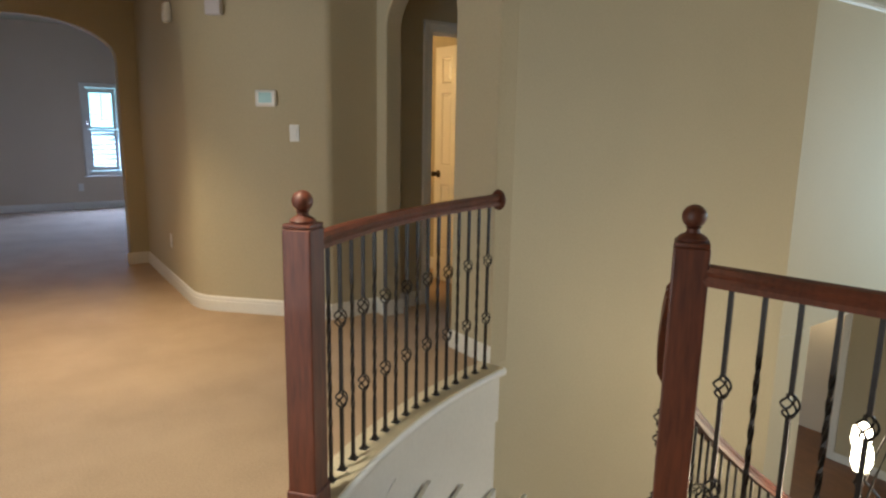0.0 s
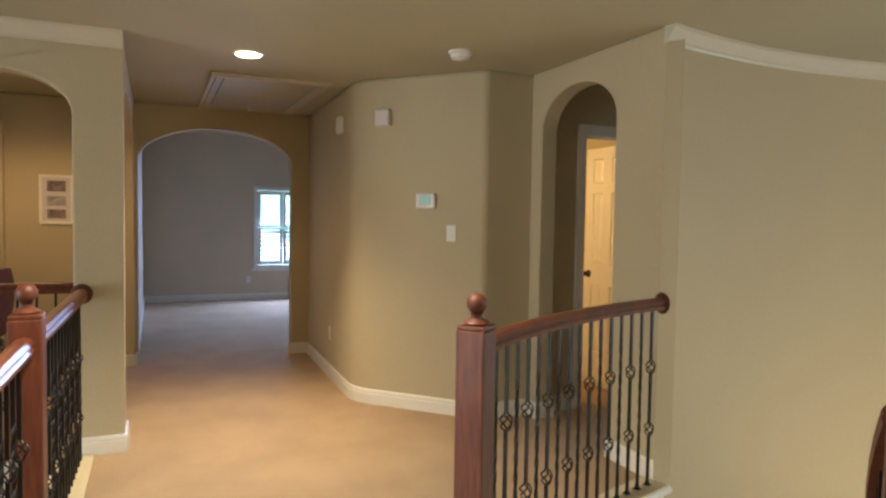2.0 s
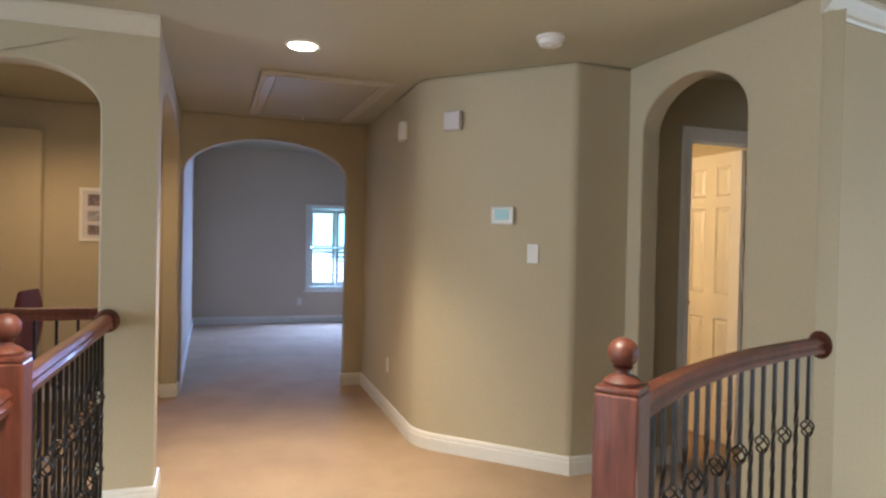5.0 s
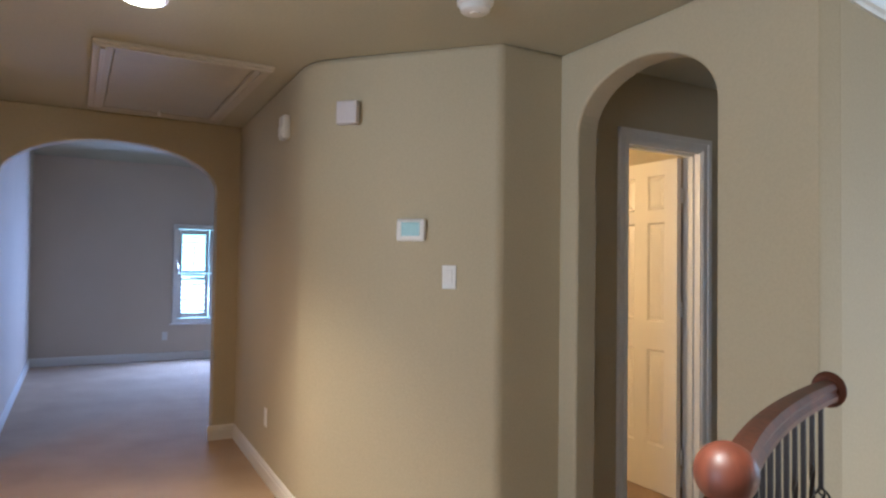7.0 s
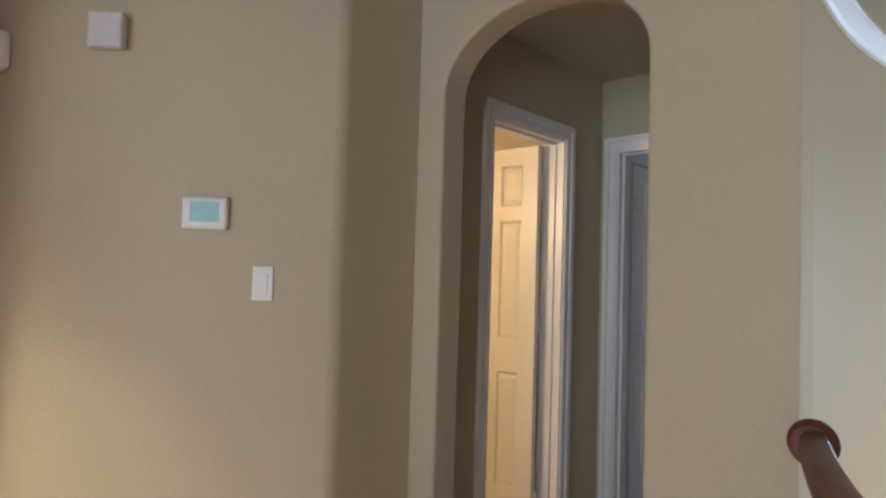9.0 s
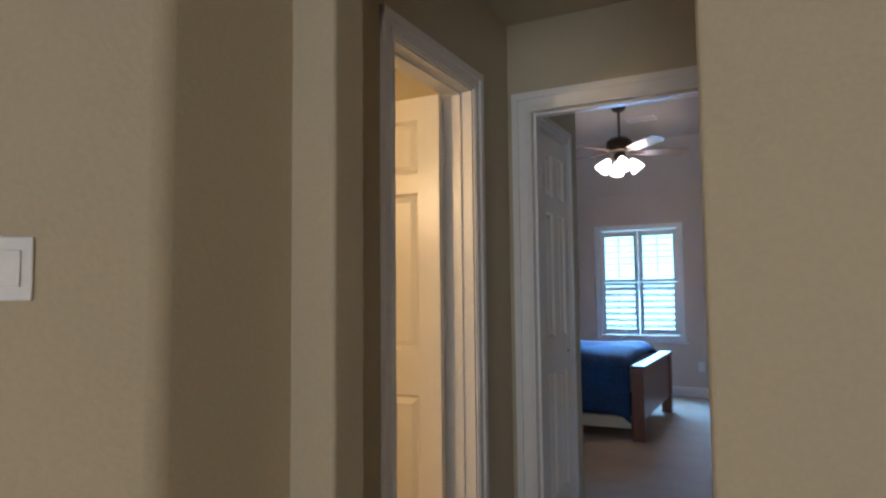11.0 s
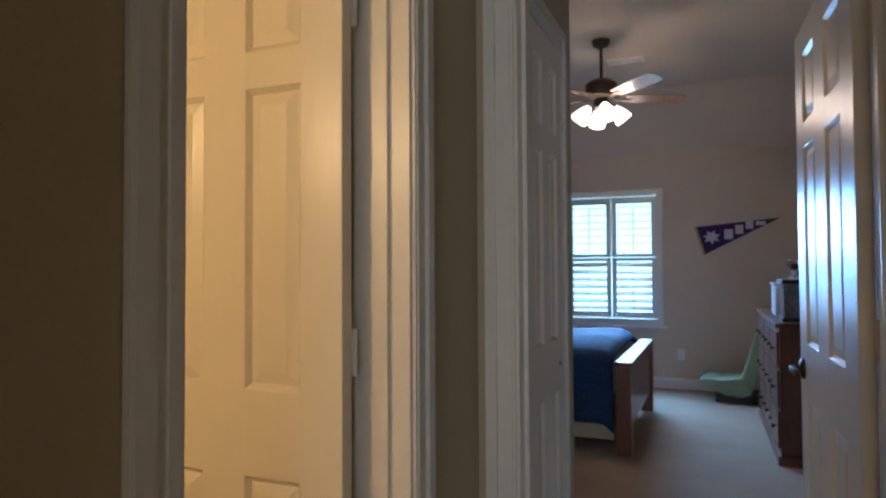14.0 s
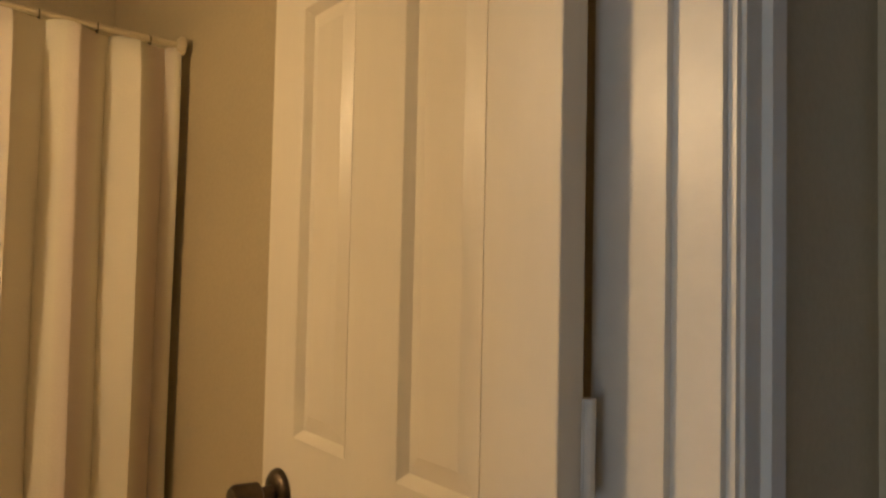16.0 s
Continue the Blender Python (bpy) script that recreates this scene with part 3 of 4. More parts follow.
def six_panel_door(name, label, at, rz, w, handle="knob", side=1, sides=(-1, 1)):
    """The hinge edge stands at the origin and the leaf runs along +x."""
    top = thing(name, label, "door", at, rz)
    h = 2.025
    s, m = 0.105 * w / 0.62, 0.120 * w / 0.62
    xs = [(s, (w - m) / 2), ((w + m) / 2, w - s)]
    zs = [(0.285, 0.865), (1.04, 1.645), (1.725, 1.935)]
    bm = bmesh.new()
    for a, b in ((0, s), ((w - m) / 2, (w + m) / 2), (w - s, w)):
        add_box(bm, a, b, -0.0175, 0.0175, 0.008, h, 0.002)
    for a, b in ((0.008, 0.285), (0.865, 1.04), (1.645, 1.725), (1.935, h)):
        for xa, xb in xs:
            add_box(bm, xa - 0.004, xb + 0.004, -0.0172, 0.0172, a, b, 0.002)
    add_box(bm, s - 0.01, w - s + 0.01, -0.005, 0.005, 0.2, h - 0.05)
    part("leaf", bm, DOOR, top)
    for xa, xb in xs:
        for za, zb in zs:
            bm = bmesh.new()
            for sg in (-1, 1):
                frustum(bm, xa + 0.004, xb - 0.004, za + 0.004, zb - 0.004, sg * 0.0052, sg * 0.0145, 0.030)
                # the sloped sticking round the panel
                for inset, ya, yb in ((0.0, 0.0172, 0.0060),):
                    o = [(xa, za), (xb, za), (xb, zb), (xa, zb)]
                    i2 = [(xa + 0.011, za + 0.011), (xb - 0.011, za + 0.011), (xb - 0.011, zb - 0.011), (xa + 0.011, zb - 0.011)]
                    va = [bm.verts.new((x, sg * ya, z)) for x, z in o]
                    vb = [bm.verts.new((x, sg * yb, z)) for x, z in i2]
                    for k in range(4):
                        bm.faces.new((va[k], va[(k + 1) % 4], vb[(k + 1) % 4], vb[k]))
            part("panel", bm, DOOR, top)
    for z in (0.25, 1.12, 1.80):
        bm = box(-0.003, 0.020, side * 0.0172, side * 0.0195, z - 0.045, z + 0.045, 0)
        add_lathe(bm, [(0.0055, -0.045), (0.0055, 0.045)], at=(-0.004, side * 0.021, z), n=10)
        add_box(bm, -0.0025, -0.0005, -0.014, side * 0.018, z - 0.045, z + 0.045)
        part("hinge", bm, PLASTIC, top, "painted steel hinge")
    for sg in sides:
        bm = bmesh.new()
        rot = pose(w - 0.06, sg * 0.0175, 0.955, -90 * sg, 0, 0)
        if handle == "latch":
            add_lathe(bm, [(0.007, 0), (0.007, 0.003), (0.004, 0.004)], n=16)
        else:
            add_lathe(bm, [(0.033, 0), (0.033, 0.004), (0.028, 0.010), (0.012, 0.013), (0.011, 0.032)], n=24)
        if handle == "knob":
            add_lathe(bm, [(0.013, 0.030), (0.020, 0.034), (0.021, 0.050), (0.022, 0.066), (0.018, 0.072), (0.006, 0.074)], n=24)
        bmesh.ops.transform(bm, matrix=rot, verts=bm.verts)
        if handle == "lever":
            add_box(bm, w - 0.165, w - 0.048, sg * 0.045, sg * 0.060, 0.945, 0.964, 0.004)
        part("door_handle", bm, BRONZE, top, "dark bronze door " + handle, smooth=True)
    return top


six_panel_door("bathroom_door", "cream white six-panel door with a bronze knob, standing open", (-3.896, 4.360, 0), 180, 0.566, side=-1)
six_panel_door("bedroom_door", "white six-panel door with a bronze lever handle, standing open", (-2.947, 4.947, 0), 92.8, 0.755, handle="lever", side=-1)
six_panel_door("closet_door", "white six-panel closet door, shut", (-3.760, 5.088, 0), 90, 0.444, handle="latch", side=-1, sides=(-1,))


# ---- windows with shutters ----
def shutter_window(name, label, u0, u1, z0, z1, mid, place_matrix):
    """In local metres: x along the wall, y out of the room, z up; y = 0 is the wall's face inside."""
    top = thing(name, label, "window")
    top.matrix_world = place_matrix
    w = u1 - u0
    bm = bmesh.new()
    for a, b, c, d in ((-0.07, 0.0, z0 - 0.07, z1 + 0.07), (w, w + 0.07, z0 - 0.07, z1 + 0.07)):
        add_box(bm, a, b, -0.025, -0.001, c, d, 0.004)
        add_box(bm, a + 0.01 if a < 0 else a + 0.035, b - 0.035 if a < 0 else b - 0.01, -0.034, -0.022, c, d, 0.004)
    for c, d in ((z0 - 0.07, z0), (z1, z1 + 0.07)):
        add_box(bm, 0.0, w, -0.0255, -0.001, c, d, 0.004)
    part("window_frame", bm, WHITE, top)
    part("window_sill", box(-0.10, w + 0.10, -0.050, -0.0015, z0 - 0.095, z0 - 0.072, 0.006), WHITE, top)
    st, rl = 0.052, 0.075
    half = w / 2
    for c in range(2):
        for za, zb, tilt in ((z0, mid, 56), (mid, z1, 1)):
            xa, xb = c * half + 0.003, (c + 1) * half - 0.003
            bm = bmesh.new()
            add_box(bm, xa, xa + st, 0.002, 0.028, za + 0.003, zb - 0.003, 0.002)
            add_box(bm, xb - st, xb, 0.002, 0.028, za + 0.003, zb - 0.003, 0.002)
            add_box(bm, xa + st, xb - st, 0.003, 0.027, za + 0.003, za + (rl if za == z0 else 0.04), 0.002)
            add_box(bm, xa + st, xb - st, 0.003, 0.027, zb - (rl if zb == z1 else 0.04), zb - 0.003, 0.002)
            panel = part("shutter_panel", bm, WHITE, top)
            lo, hi = za + (rl if za == z0 else 0.04), zb - (rl if zb == z1 else 0.04)
            n = int((hi - lo) / 0.068)
            for k in range(n):
                zc = lo + (hi - lo) * (k + 0.5) / n
                bm = bmesh.new()
                add_box(bm, xa + st, xb - st, -0.031, 0.031, -0.003, 0.003, 0.0, pose(0, 0.015, zc, tilt, 0, 0))
                part("louvre", bm, WHITE, panel)
            bm = box((xa + xb) / 2 - 0.005, (xa + xb) / 2 + 0.005, -0.030, -0.022, za + 0.06, zb - 0.06, 0.002)
            part("tilt_rod", bm, WHITE, panel)
    return top


WT = 0.14
bed_win = Matrix.Translation((-4.79, 10.52, 0))
shutter_window("shuttered_window", "white plantation-shuttered bedroom window, bright with daylight", 0, 0.94, 0.72, 2.03, 1.375, bed_win)
far_win = Matrix.Translation((-11.10, 2.50, 0)) @ pose(0, 0, 0, 0, 0, 90)
shutter_window("shuttered_window", "white plantation-shuttered window in the far room", 0, 0.84, 0.585, 1.845, 1.22, far_win)
wall("trim_passage_opening", box(-3.335, -3.25, 10.235, 10.38, LOW, -SLAB - 0.06), WHITE, bevel=0.004)
tagged(part("backdrop_daylight", box(-5.6, -3.0, 10.9, 10.91, 0.2, 2.6), GLOW_DAY), kind="structure")
tagged(part("backdrop_daylight", box(-11.61, -11.60, 1.6, 4.3, 0.2, 2.6), GLOW_DAY), kind="structure")

# ---- landing edges ----
wall("trim_landing_edge", prism(edge_arc(-0.075, 217.6, 194.2, 20) + edge_arc(0.085, 194.2, 217.6, 20), plan(0.0005), 0.016), CREAM, bevel=0.004)
bm = bmesh.new()
add_sweep(bm, [(x, y, -0.012) for x, y in edge_arc(-0.062, 217.8, 194.0, 24)], circle(0.026, 10))
part("trim_nosing", bm, WHITE, kind="structure", smooth=True)
# white on this skirt and the wall below stands in for daylight falling there
wall("trim_skirt_round", prism(edge_arc(-0.048, 218.0, 194.2, 24) + edge_arc(-0.02, 194.2, 218.0, 24), plan(-SLAB), SLAB - 0.03), WHITE, bevel=0)
wall("wall_under_landing_daylit", prism(arc(CX, CY, R_RAIL - 0.02, 217.0, 194.0, 24) + arc(CX, CY, R_RAIL + 0.10, 194.0, 217.0, 24), plan(LOW), -SLAB - LOW), WHITE, bevel=0)
wall("trim_great_room_edge", box(-3.975, 4.0, 0.392, 0.575, 0.0005, 0.016), CREAM, bevel=0.004)
wall("trim_great_room_face", box(-3.975, 4.0, 0.378, 0.398, -SLAB, -0.002), WHITE, bevel=0.004)
# added white strip: its colour imitates daylight on the painted slab edge
wall("trim_office_daylit_face", box(-3.998, -3.982, -4.0, 0.378, -SLAB, 0.012), WHITE, bevel=0.004)
wall("trim_foyer_edge", prism([(-0.80, 2.65), (4.0, 3.54), (4.0, 3.70), (-0.83, 2.81)], plan(0.0005), 0.016), CREAM, bevel=0.004)
wall("wall_stair_inner", prism(arc(CX, CY, R_IN + 0.0, 214.0, 150.0, 24) + arc(CX, CY, R_IN - 0.09, 150.0, 214.0, 24), plan(LOW), 0.15), PAINT, bevel=0)

# inner stair rail
path = []
for i in range(0, 26):
    a = 213.5 - i * 2.3
    x, y = CX + (R_IN + 0.06) * math.cos(radians(a)), CY + (R_IN + 0.06) * math.sin(radians(a))
    ease = max(0.0, 1 - i / 4)
    path.append((x + 0.035 * ease, y + 0.05 * ease, -RISE * (217.0 - a) / DTH * 1.0 - 0.02 + 0.06 * ease))
rail("stair_railing", "curved cherry handrail on black iron balusters going down the stair", path, first=1, start=0.12)

# ---- small things of the landing ----
top = thing("thermostat", "white wall thermostat with a blue-green display on the angled wall", "thermostat", (-4.116, 2.694, 1.535), 43.3)
part("case", box(-0.077, 0.077, -0.026, -0.002, -0.056, 0.056, 0.012), PLASTIC, top)
part("display", box(-0.048, 0.048, -0.028, -0.025, -0.030, 0.038, 0.001), SCREEN, top, "blue-green display")


def decora_plate(at, rz, label, name="light_switch"):
    t = thing(name, label, "light switch" if name == "light_switch" else "outlet", at, rz)
    part("plate", box(-0.036, 0.036, -0.0075, -0.001, -0.058, 0.058, 0.003), PLASTIC, t)
    if name == "light_switch":
        part("rocker", box(-0.017, 0.017, -0.0115, -0.007, -0.033, 0.033, 0.0015), PLASTIC, t)
    else:
        for z in (-0.02, 0.02):
            part("socket", box(-0.016, 0.016, -0.0095, -0.007, z - 0.014, z + 0.014, 0.003), PLASTIC, t)
    return t


decora_plate((-3.972, 2.830, 1.305), 43.3, "white rocker light switch on the angled wall")
decora_plate((-5.37, 2.312, 0.39), -1.9, "white wall outlet low on the hall wall", "wall_outlet")
decora_plate((-11.10, 2.35, 0.34), 90, "white wall outlet low on the far room wall", "wall_outlet")
decora_plate((-3.62, 10.52, 0.36), 0, "white wall outlet below the pennant", "wall_outlet")

top = thing("alarm_sounder", "square pale lilac alarm sounder high on the angled wall", "alarm", (-4.372, 2.453, 2.14), 43.3)
part("case", box(-0.058, 0.058, -0.046, -0.002, -0.060, 0.060, 0.008), GREY_PLASTIC, top)
bm = bmesh.new()
for k in range(5):
    add_box(bm, -0.045, 0.045, -0.0485, -0.0455, -0.04 + 0.02 * k - 0.003, -0.04 + 0.02 * k + 0.003)
part("grille", bm, GREY_PLASTIC, top)
top = thing("motion_sensor", "pinkish white motion sensor high on the hall wall", "motion sensor", (-4.95, 2.30, 2.15), -1.9)
bm = box(-0.055, 0.055, -0.05, -0.001, -0.07, 0.07, 0.016)
part("case", bm, PLASTIC, top)
part("lens", box(-0.035, 0.035, -0.056, -0.049, -0.05, 0.0, 0.006), PLASTIC, top)

top = thing("smoke_detector", "round white smoke detector on the ceiling", "smoke detector", (-3.445, 2.63, TOP))
bm = bmesh.new()
add_lathe(bm, [(0.052, -0.048), (0.060, -0.042), (0.064, -0.020), (0.075, -0.016), (0.075, -0.001)], n=28)
part("case", bm, PLASTIC, top, smooth=True)
bm = bmesh.new()
add_lathe(bm, [(0.020, -0.053), (0.022, -0.047)], n=20)
part("button", bm, PLASTIC, top, smooth=True)


def can_light(at, label):
    t = thing("recessed_light", label, "ceiling light", at, group="recessed ceiling lights")
    bm = bmesh.new()
    add_lathe(bm, [(0.078, -0.007), (0.095, -0.002), (0.095, -0.0005), (0.078, -0.0005)], n=32)
    part("trim_ring", bm, WHITE, t, smooth=True)
    bm = bmesh.new()
    add_lathe(bm, [(0.076, -0.010), (0.077, -0.006)], n=32)
    part("lit_lens", bm, GLOW_WARM, t)
    return t


can_light((-4.12, 1.45, TOP), "round recessed ceiling light, switched on, over the hall")
can_light((-1.75, 1.12, TOP), "round recessed ceiling light, switched on, over the landing")

HATCH_TRIM = material("hatch_moulding_paint", (0.52, 0.48, 0.39), 0.6, vary=0.02)
top = thing("attic_hatch", "attic hatch panel with a white moulded frame in the ceiling", "attic hatch", (-5.55, 1.72, TOP))
part("hatch_panel", box(-0.70, 0.70, -0.34, 0.34, -0.012, -0.001, 0.002), material("hatch_paint", (0.43, 0.41, 0.345), 0.75, vary=0.03), top)
for a, b, c, d in ((-0.80, -0.71, -0.44, 0.44), (0.71, 0.80, -0.44, 0.44), (-0.71, 0.71, -0.44, -0.35), (-0.71, 0.71, 0.35, 0.44)):
    bm = box(a, b, c, d, -0.018, -0.001, 0.004)
    long_x = (b - a) > (d - c)
    add_box(bm, a if long_x else (a + b) / 2 - 0.012, b if long_x else (a + b) / 2 + 0.012, (c + d) / 2 - 0.012 if long_x else c, (c + d) / 2 + 0.012 if long_x else d, -0.027, -0.016, 0.003)
    part("frame_moulding", bm, HATCH_TRIM, top)
bm = bmesh.new()
add_lathe(bm, [(0.012, -0.05), (0.012, -0.03), (0.002, -0.028), (0.002, -0.012)], at=(-0.60, 0.0, 0), n=10)
part("pull_knob", bm, PLASTIC, top)


def ceiling_vent(at, rz, label, w=0.30, d=0.15):
    t = thing("ceiling_vent", label, "air vent", at, rz)
    bm = bmesh.new()
    for a, b, c, e in ((-w / 2, w / 2, -d / 2, -d / 2 + 0.02), (-w / 2, w / 2, d / 2 - 0.02, d / 2), (-w / 2, -w / 2 + 0.02, -d / 2 + 0.02, d / 2 - 0.02), (w / 2 - 0.02, w / 2, -d / 2 + 0.02, d / 2 - 0.02)):
        add_box(bm, a, b, c, e, -0.010, -0.001)
    part("frame", bm, PLASTIC, t)
    for k in range(6):
        bm = bmesh.new()
        y = -d / 2 + 0.03 + (d - 0.06) * k / 5
        add_box(bm, -w / 2 + 0.02, w / 2 - 0.02, -0.009, 0.009, -0.001, 0.001, 0, pose(0, y, -0.008, 35, 0, 0))
        part("slat", bm, PLASTIC, t)
    return t


ceiling_vent((-3.95, 8.95, 3.03), 0, "white slatted air vent in the bedroom ceiling")
ceiling_vent((-3.02, 4.45, TOP), 0, "white slatted air vent in the vestibule ceiling", 0.3, 0.12)


# ---- office ----
def photo_frame(at, rz, w, h, label, photos, mat=WHITE, name="picture_frame"):
    t = thing(name, label, "picture frame", at, rz)
    bm = bmesh.new()
    for a, b, c, d in ((-w / 2, w / 2, -h / 2, -h / 2 + 0.025), (-w / 2, w / 2, h / 2 - 0.025, h / 2), (-w / 2, -w / 2 + 0.025, -h / 2 + 0.025, h / 2 - 0.025), (w / 2 - 0.025, w / 2, -h / 2 + 0.025, h / 2 - 0.025)):
        add_box(bm, a, b, -0.022, -0.002, c, d, 0.003)
    part("frame", bm, mat, t)
    part("mount", box(-w / 2 + 0.024, w / 2 - 0.024, -0.010, -0.003, -h / 2 + 0.024, h / 2 - 0.024), FELT_WHITE, t)
    for cz, pw, ph, m in photos:
        part("photo", box(-pw / 2, pw / 2, -0.0125, -0.0095, cz - ph / 2, cz + ph / 2), m, t)
    return t


DUSK = material("dim_photo_print", (0.10, 0.09, 0.12), 0.4, scale=14, fine=40, color2=(0.30, 0.22, 0.20))
MIST = material("pale_photo_print", (0.42, 0.42, 0.46), 0.4, scale=14, fine=40, color2=(0.22, 0.20, 0.24))
photo_frame((-6.475, 0.105, 1.525), 90, 0.27, 0.44, "white photo frame with three small photos on the office wall", [(0.12, 0.145, 0.095, DUSK), (-0.012, 0.145, 0.085, MIST), (-0.127, 0.145, 0.08, DUSK)])
wall("wall_office_jog", box(-6.474, -6.36, -4.0, -0.28, 0.0, 2.189), PAINT)
flat_wall_y("wall_office_back", -1.32, 0.12, -6.36, -4.13, 0, 2.189)

top = thing("display_cabinet", "cream wall cabinet with glass doors above the desk", "cabinet", (-5.9, -0.80, 1.24))
part("body", box(-0.34, 1.24, -0.19, 0.10, 0.0, 0.94, 0.004), WHITE, top)
GLASS = material("dark_cabinet_glass", (0.05, 0.07, 0.075), 0.08, vary=0.05)
for k in range(3):
    x0 = -0.33 + k * 0.52
    bm = bmesh.new()
    for a, b, c, d in ((x0, x0 + 0.055, 0.02, 0.92), (x0 + 0.455, x0 + 0.51, 0.02, 0.92), (x0 + 0.055, x0 + 0.455, 0.02, 0.075), (x0 + 0.055, x0 + 0.455, 0.865, 0.92), (x0 + 0.055, x0 + 0.455, 0.33, 0.35), (x0 + 0.055, x0 + 0.455, 0.60, 0.62)):
        add_box(bm, a, b, 0.102, 0.122, c, d, 0.003)
    d = part("cabinet_door", bm, WHITE, top)
    part("glass_pane", box(x0 + 0.055, x0 + 0.455, 0.106, 0.112, 0.075, 0.865), GLASS, d)
part("cornice", box(-0.36, 1.26, -0.19, 0.13, 0.94, 0.949, 0), WHITE, top)

top = thing("desk", "cream built-in desk with a pale worktop in the office", "desk", (-5.5, -0.80, 0))
part("worktop", box(-0.85, 1.35, -0.24, 0.30, 0.72, 0.755, 0.006), CREAM, top)
part("drawer_unit", box(-0.84, -0.40, -0.24, 0.28, 0.0, 0.72, 0.004), WHITE, top)
part("drawer_unit", box(0.80, 1.34, -0.24, 0.28, 0.0, 0.72, 0.004), WHITE, top)
for x0 in (-0.82, 0.83):
    for k in range(3):
        part("drawer_front", box(x0, x0 + (0.40 if x0 < 0 else 0.49), 0.281, 0.298, 0.06 + 0.215 * k, 0.25 + 0.215 * k, 0.003), WHITE, top)
top = thing("monitor", "black flat computer monitor standing on the desk", "monitor", (-5.42, -0.58, 0.755), 62)
part("screen", box(-0.30, 0.26, -0.02, 0.02, 0.07, 0.43, 0.008), BLACK, top)
part("stand", box(-0.04, 0.04, -0.03, 0.0, 0.01, 0.12, 0.004), BLACK, top)
part("foot", box(-0.12, 0.12, -0.09, 0.09, 0.0, 0.012, 0.004), BLACK, top)

top = thing("office_chair", "burgundy office chair with a pale pink seat cushion and black arms", "chair", (-5.02, -0.33, 0), -9)
bm = bmesh.new()
for k in range(5):
    m = pose(0, 0, 0, 0, 0, 72 * k)
    add_box(bm, 0.02, 0.29, -0.02, 0.02, 0.065, 0.095, 0.006, m)
part("base", bm, BLACK, top)
for k in range(5):
    bm = bmesh.new()
    a = radians(72 * k)
    add_lathe(bm, [(0.030, -0.012), (0.030, 0.012)], n=14, m=pose(0.28 * math.cos(a), 0.28 * math.sin(a), 0.030, 90, 0, 72 * k))
    part("castor", bm, BLACK, top)
bm = bmesh.new()
add_lathe(bm, [(0.030, 0.09), (0.030, 0.28), (0.018, 0.285), (0.018, 0.43), (0.09, 0.435), (0.09, 0.45)], n=16)
part("gas_column", bm, BLACK, top)
part("seat", box(-0.25, 0.25, -0.26, 0.22, 0.45, 0.52, 0.03), BLACK, top)
part("cushion", box(-0.22, 0.22, -0.25, 0.16, 0.52, 0.60, 0.035), PINK, top, "pale pink seat cushion")
bm = bmesh.new()
rows = []
for i in range(9):
    z = 0.56 + 0.46 * i / 8
    hw = 0.21 * (1 - 0.35 * max(0, (i - 4) / 4) ** 2) * (0.85 + 0.15 * min(1, i / 3))
    y = 0.24 + 0.02 * math.sin(i / 8 * 3.1) + 0.05 * i / 8
    th = 0.035 * (1 - 0.5 * (i / 8) ** 4)
    rows.append([bm.verts.new((hw * math.cos(q * math.pi / 8), y + th * math.sin(q * math.pi / 8), z)) for q in range(16)])
for a, b in zip(rows, rows[1:]):
    for q in range(16):
        bm.faces.new((a[q], a[(q + 1) % 16], b[(q + 1) % 16], b[q]))
bm.faces.new(rows[0][::-1]), bm.faces.new(rows[-1])
part("backrest", bm, BURGUNDY, top, smooth=True)
part("back_bracket", box(-0.035, 0.035, 0.16, 0.235, 0.44, 0.66, 0.006), BLACK, top)
for sx in (-1, 1):
    bm = box(sx * 0.29 - 0.025, sx * 0.29 + 0.025, -0.18, 0.12, 0.685, 0.715, 0.01)
    add_box(bm, sx * 0.285 - 0.014, sx * 0.285 + 0.014, -0.06, -0.02, 0.47, 0.69, 0.004)
    add_box(bm, min(sx * 0.20, sx * 0.295), max(sx * 0.20, sx * 0.295), -0.06, -0.02, 0.452, 0.475, 0.004)
    part("armrest", bm, BLACK, top)

# ---- vestibule pictures ----
GLOSS = material("glossy_dim_print", (0.12, 0.10, 0.09), 0.06, vary=0.1, scale=9)
for y, z, lab in ((4.36, 1.80, "narrow white framed print under glass near the bedroom door"), (4.06, 1.74, "narrow white framed print under glass near the arch")):
    photo_frame((-2.78, y, z), -90, 0.13, 0.46, lab, [(0.0, 0.075, 0.38, GLOSS)])

# ---- bathroom ----
CURTAIN = material("striped_cream_curtain", (0.80, 0.75, 0.68), 0.85, vary=0.05, scale=4, fine=60, bump=0.2)
nt = CURTAIN.node_tree
wave, mixc = nt.nodes.new("ShaderNodeTexWave"), nt.nodes.new("ShaderNodeMix")
tcn = nt.nodes.new("ShaderNodeTexCoord")
wave.bands_direction = "Y"
wave.inputs["Scale"].default_value, wave.inputs["Distortion"].default_value = 1.55, 0.0
mixc.data_type = "RGBA"
mixc.inputs["A"].default_value, mixc.inputs["B"].default_value = (0.70, 0.62, 0.58, 1), (0.84, 0.80, 0.70, 1)
rampc = nt.nodes.new("ShaderNodeMapRange")
rampc.inputs["From Min"].default_value, rampc.inputs["From Max"].default_value = 0.0, 0.45
nt.links.new(tcn.outputs["Object"], wave.inputs["Vector"])
nt.links.new(wave.outputs["Fac"], rampc.inputs["Value"]), nt.links.new(rampc.outputs[0], mixc.inputs["Factor"])
nt.links.new(mixc.outputs["Result"], nt.nodes["Principled BSDF"].inputs["Base Color"])
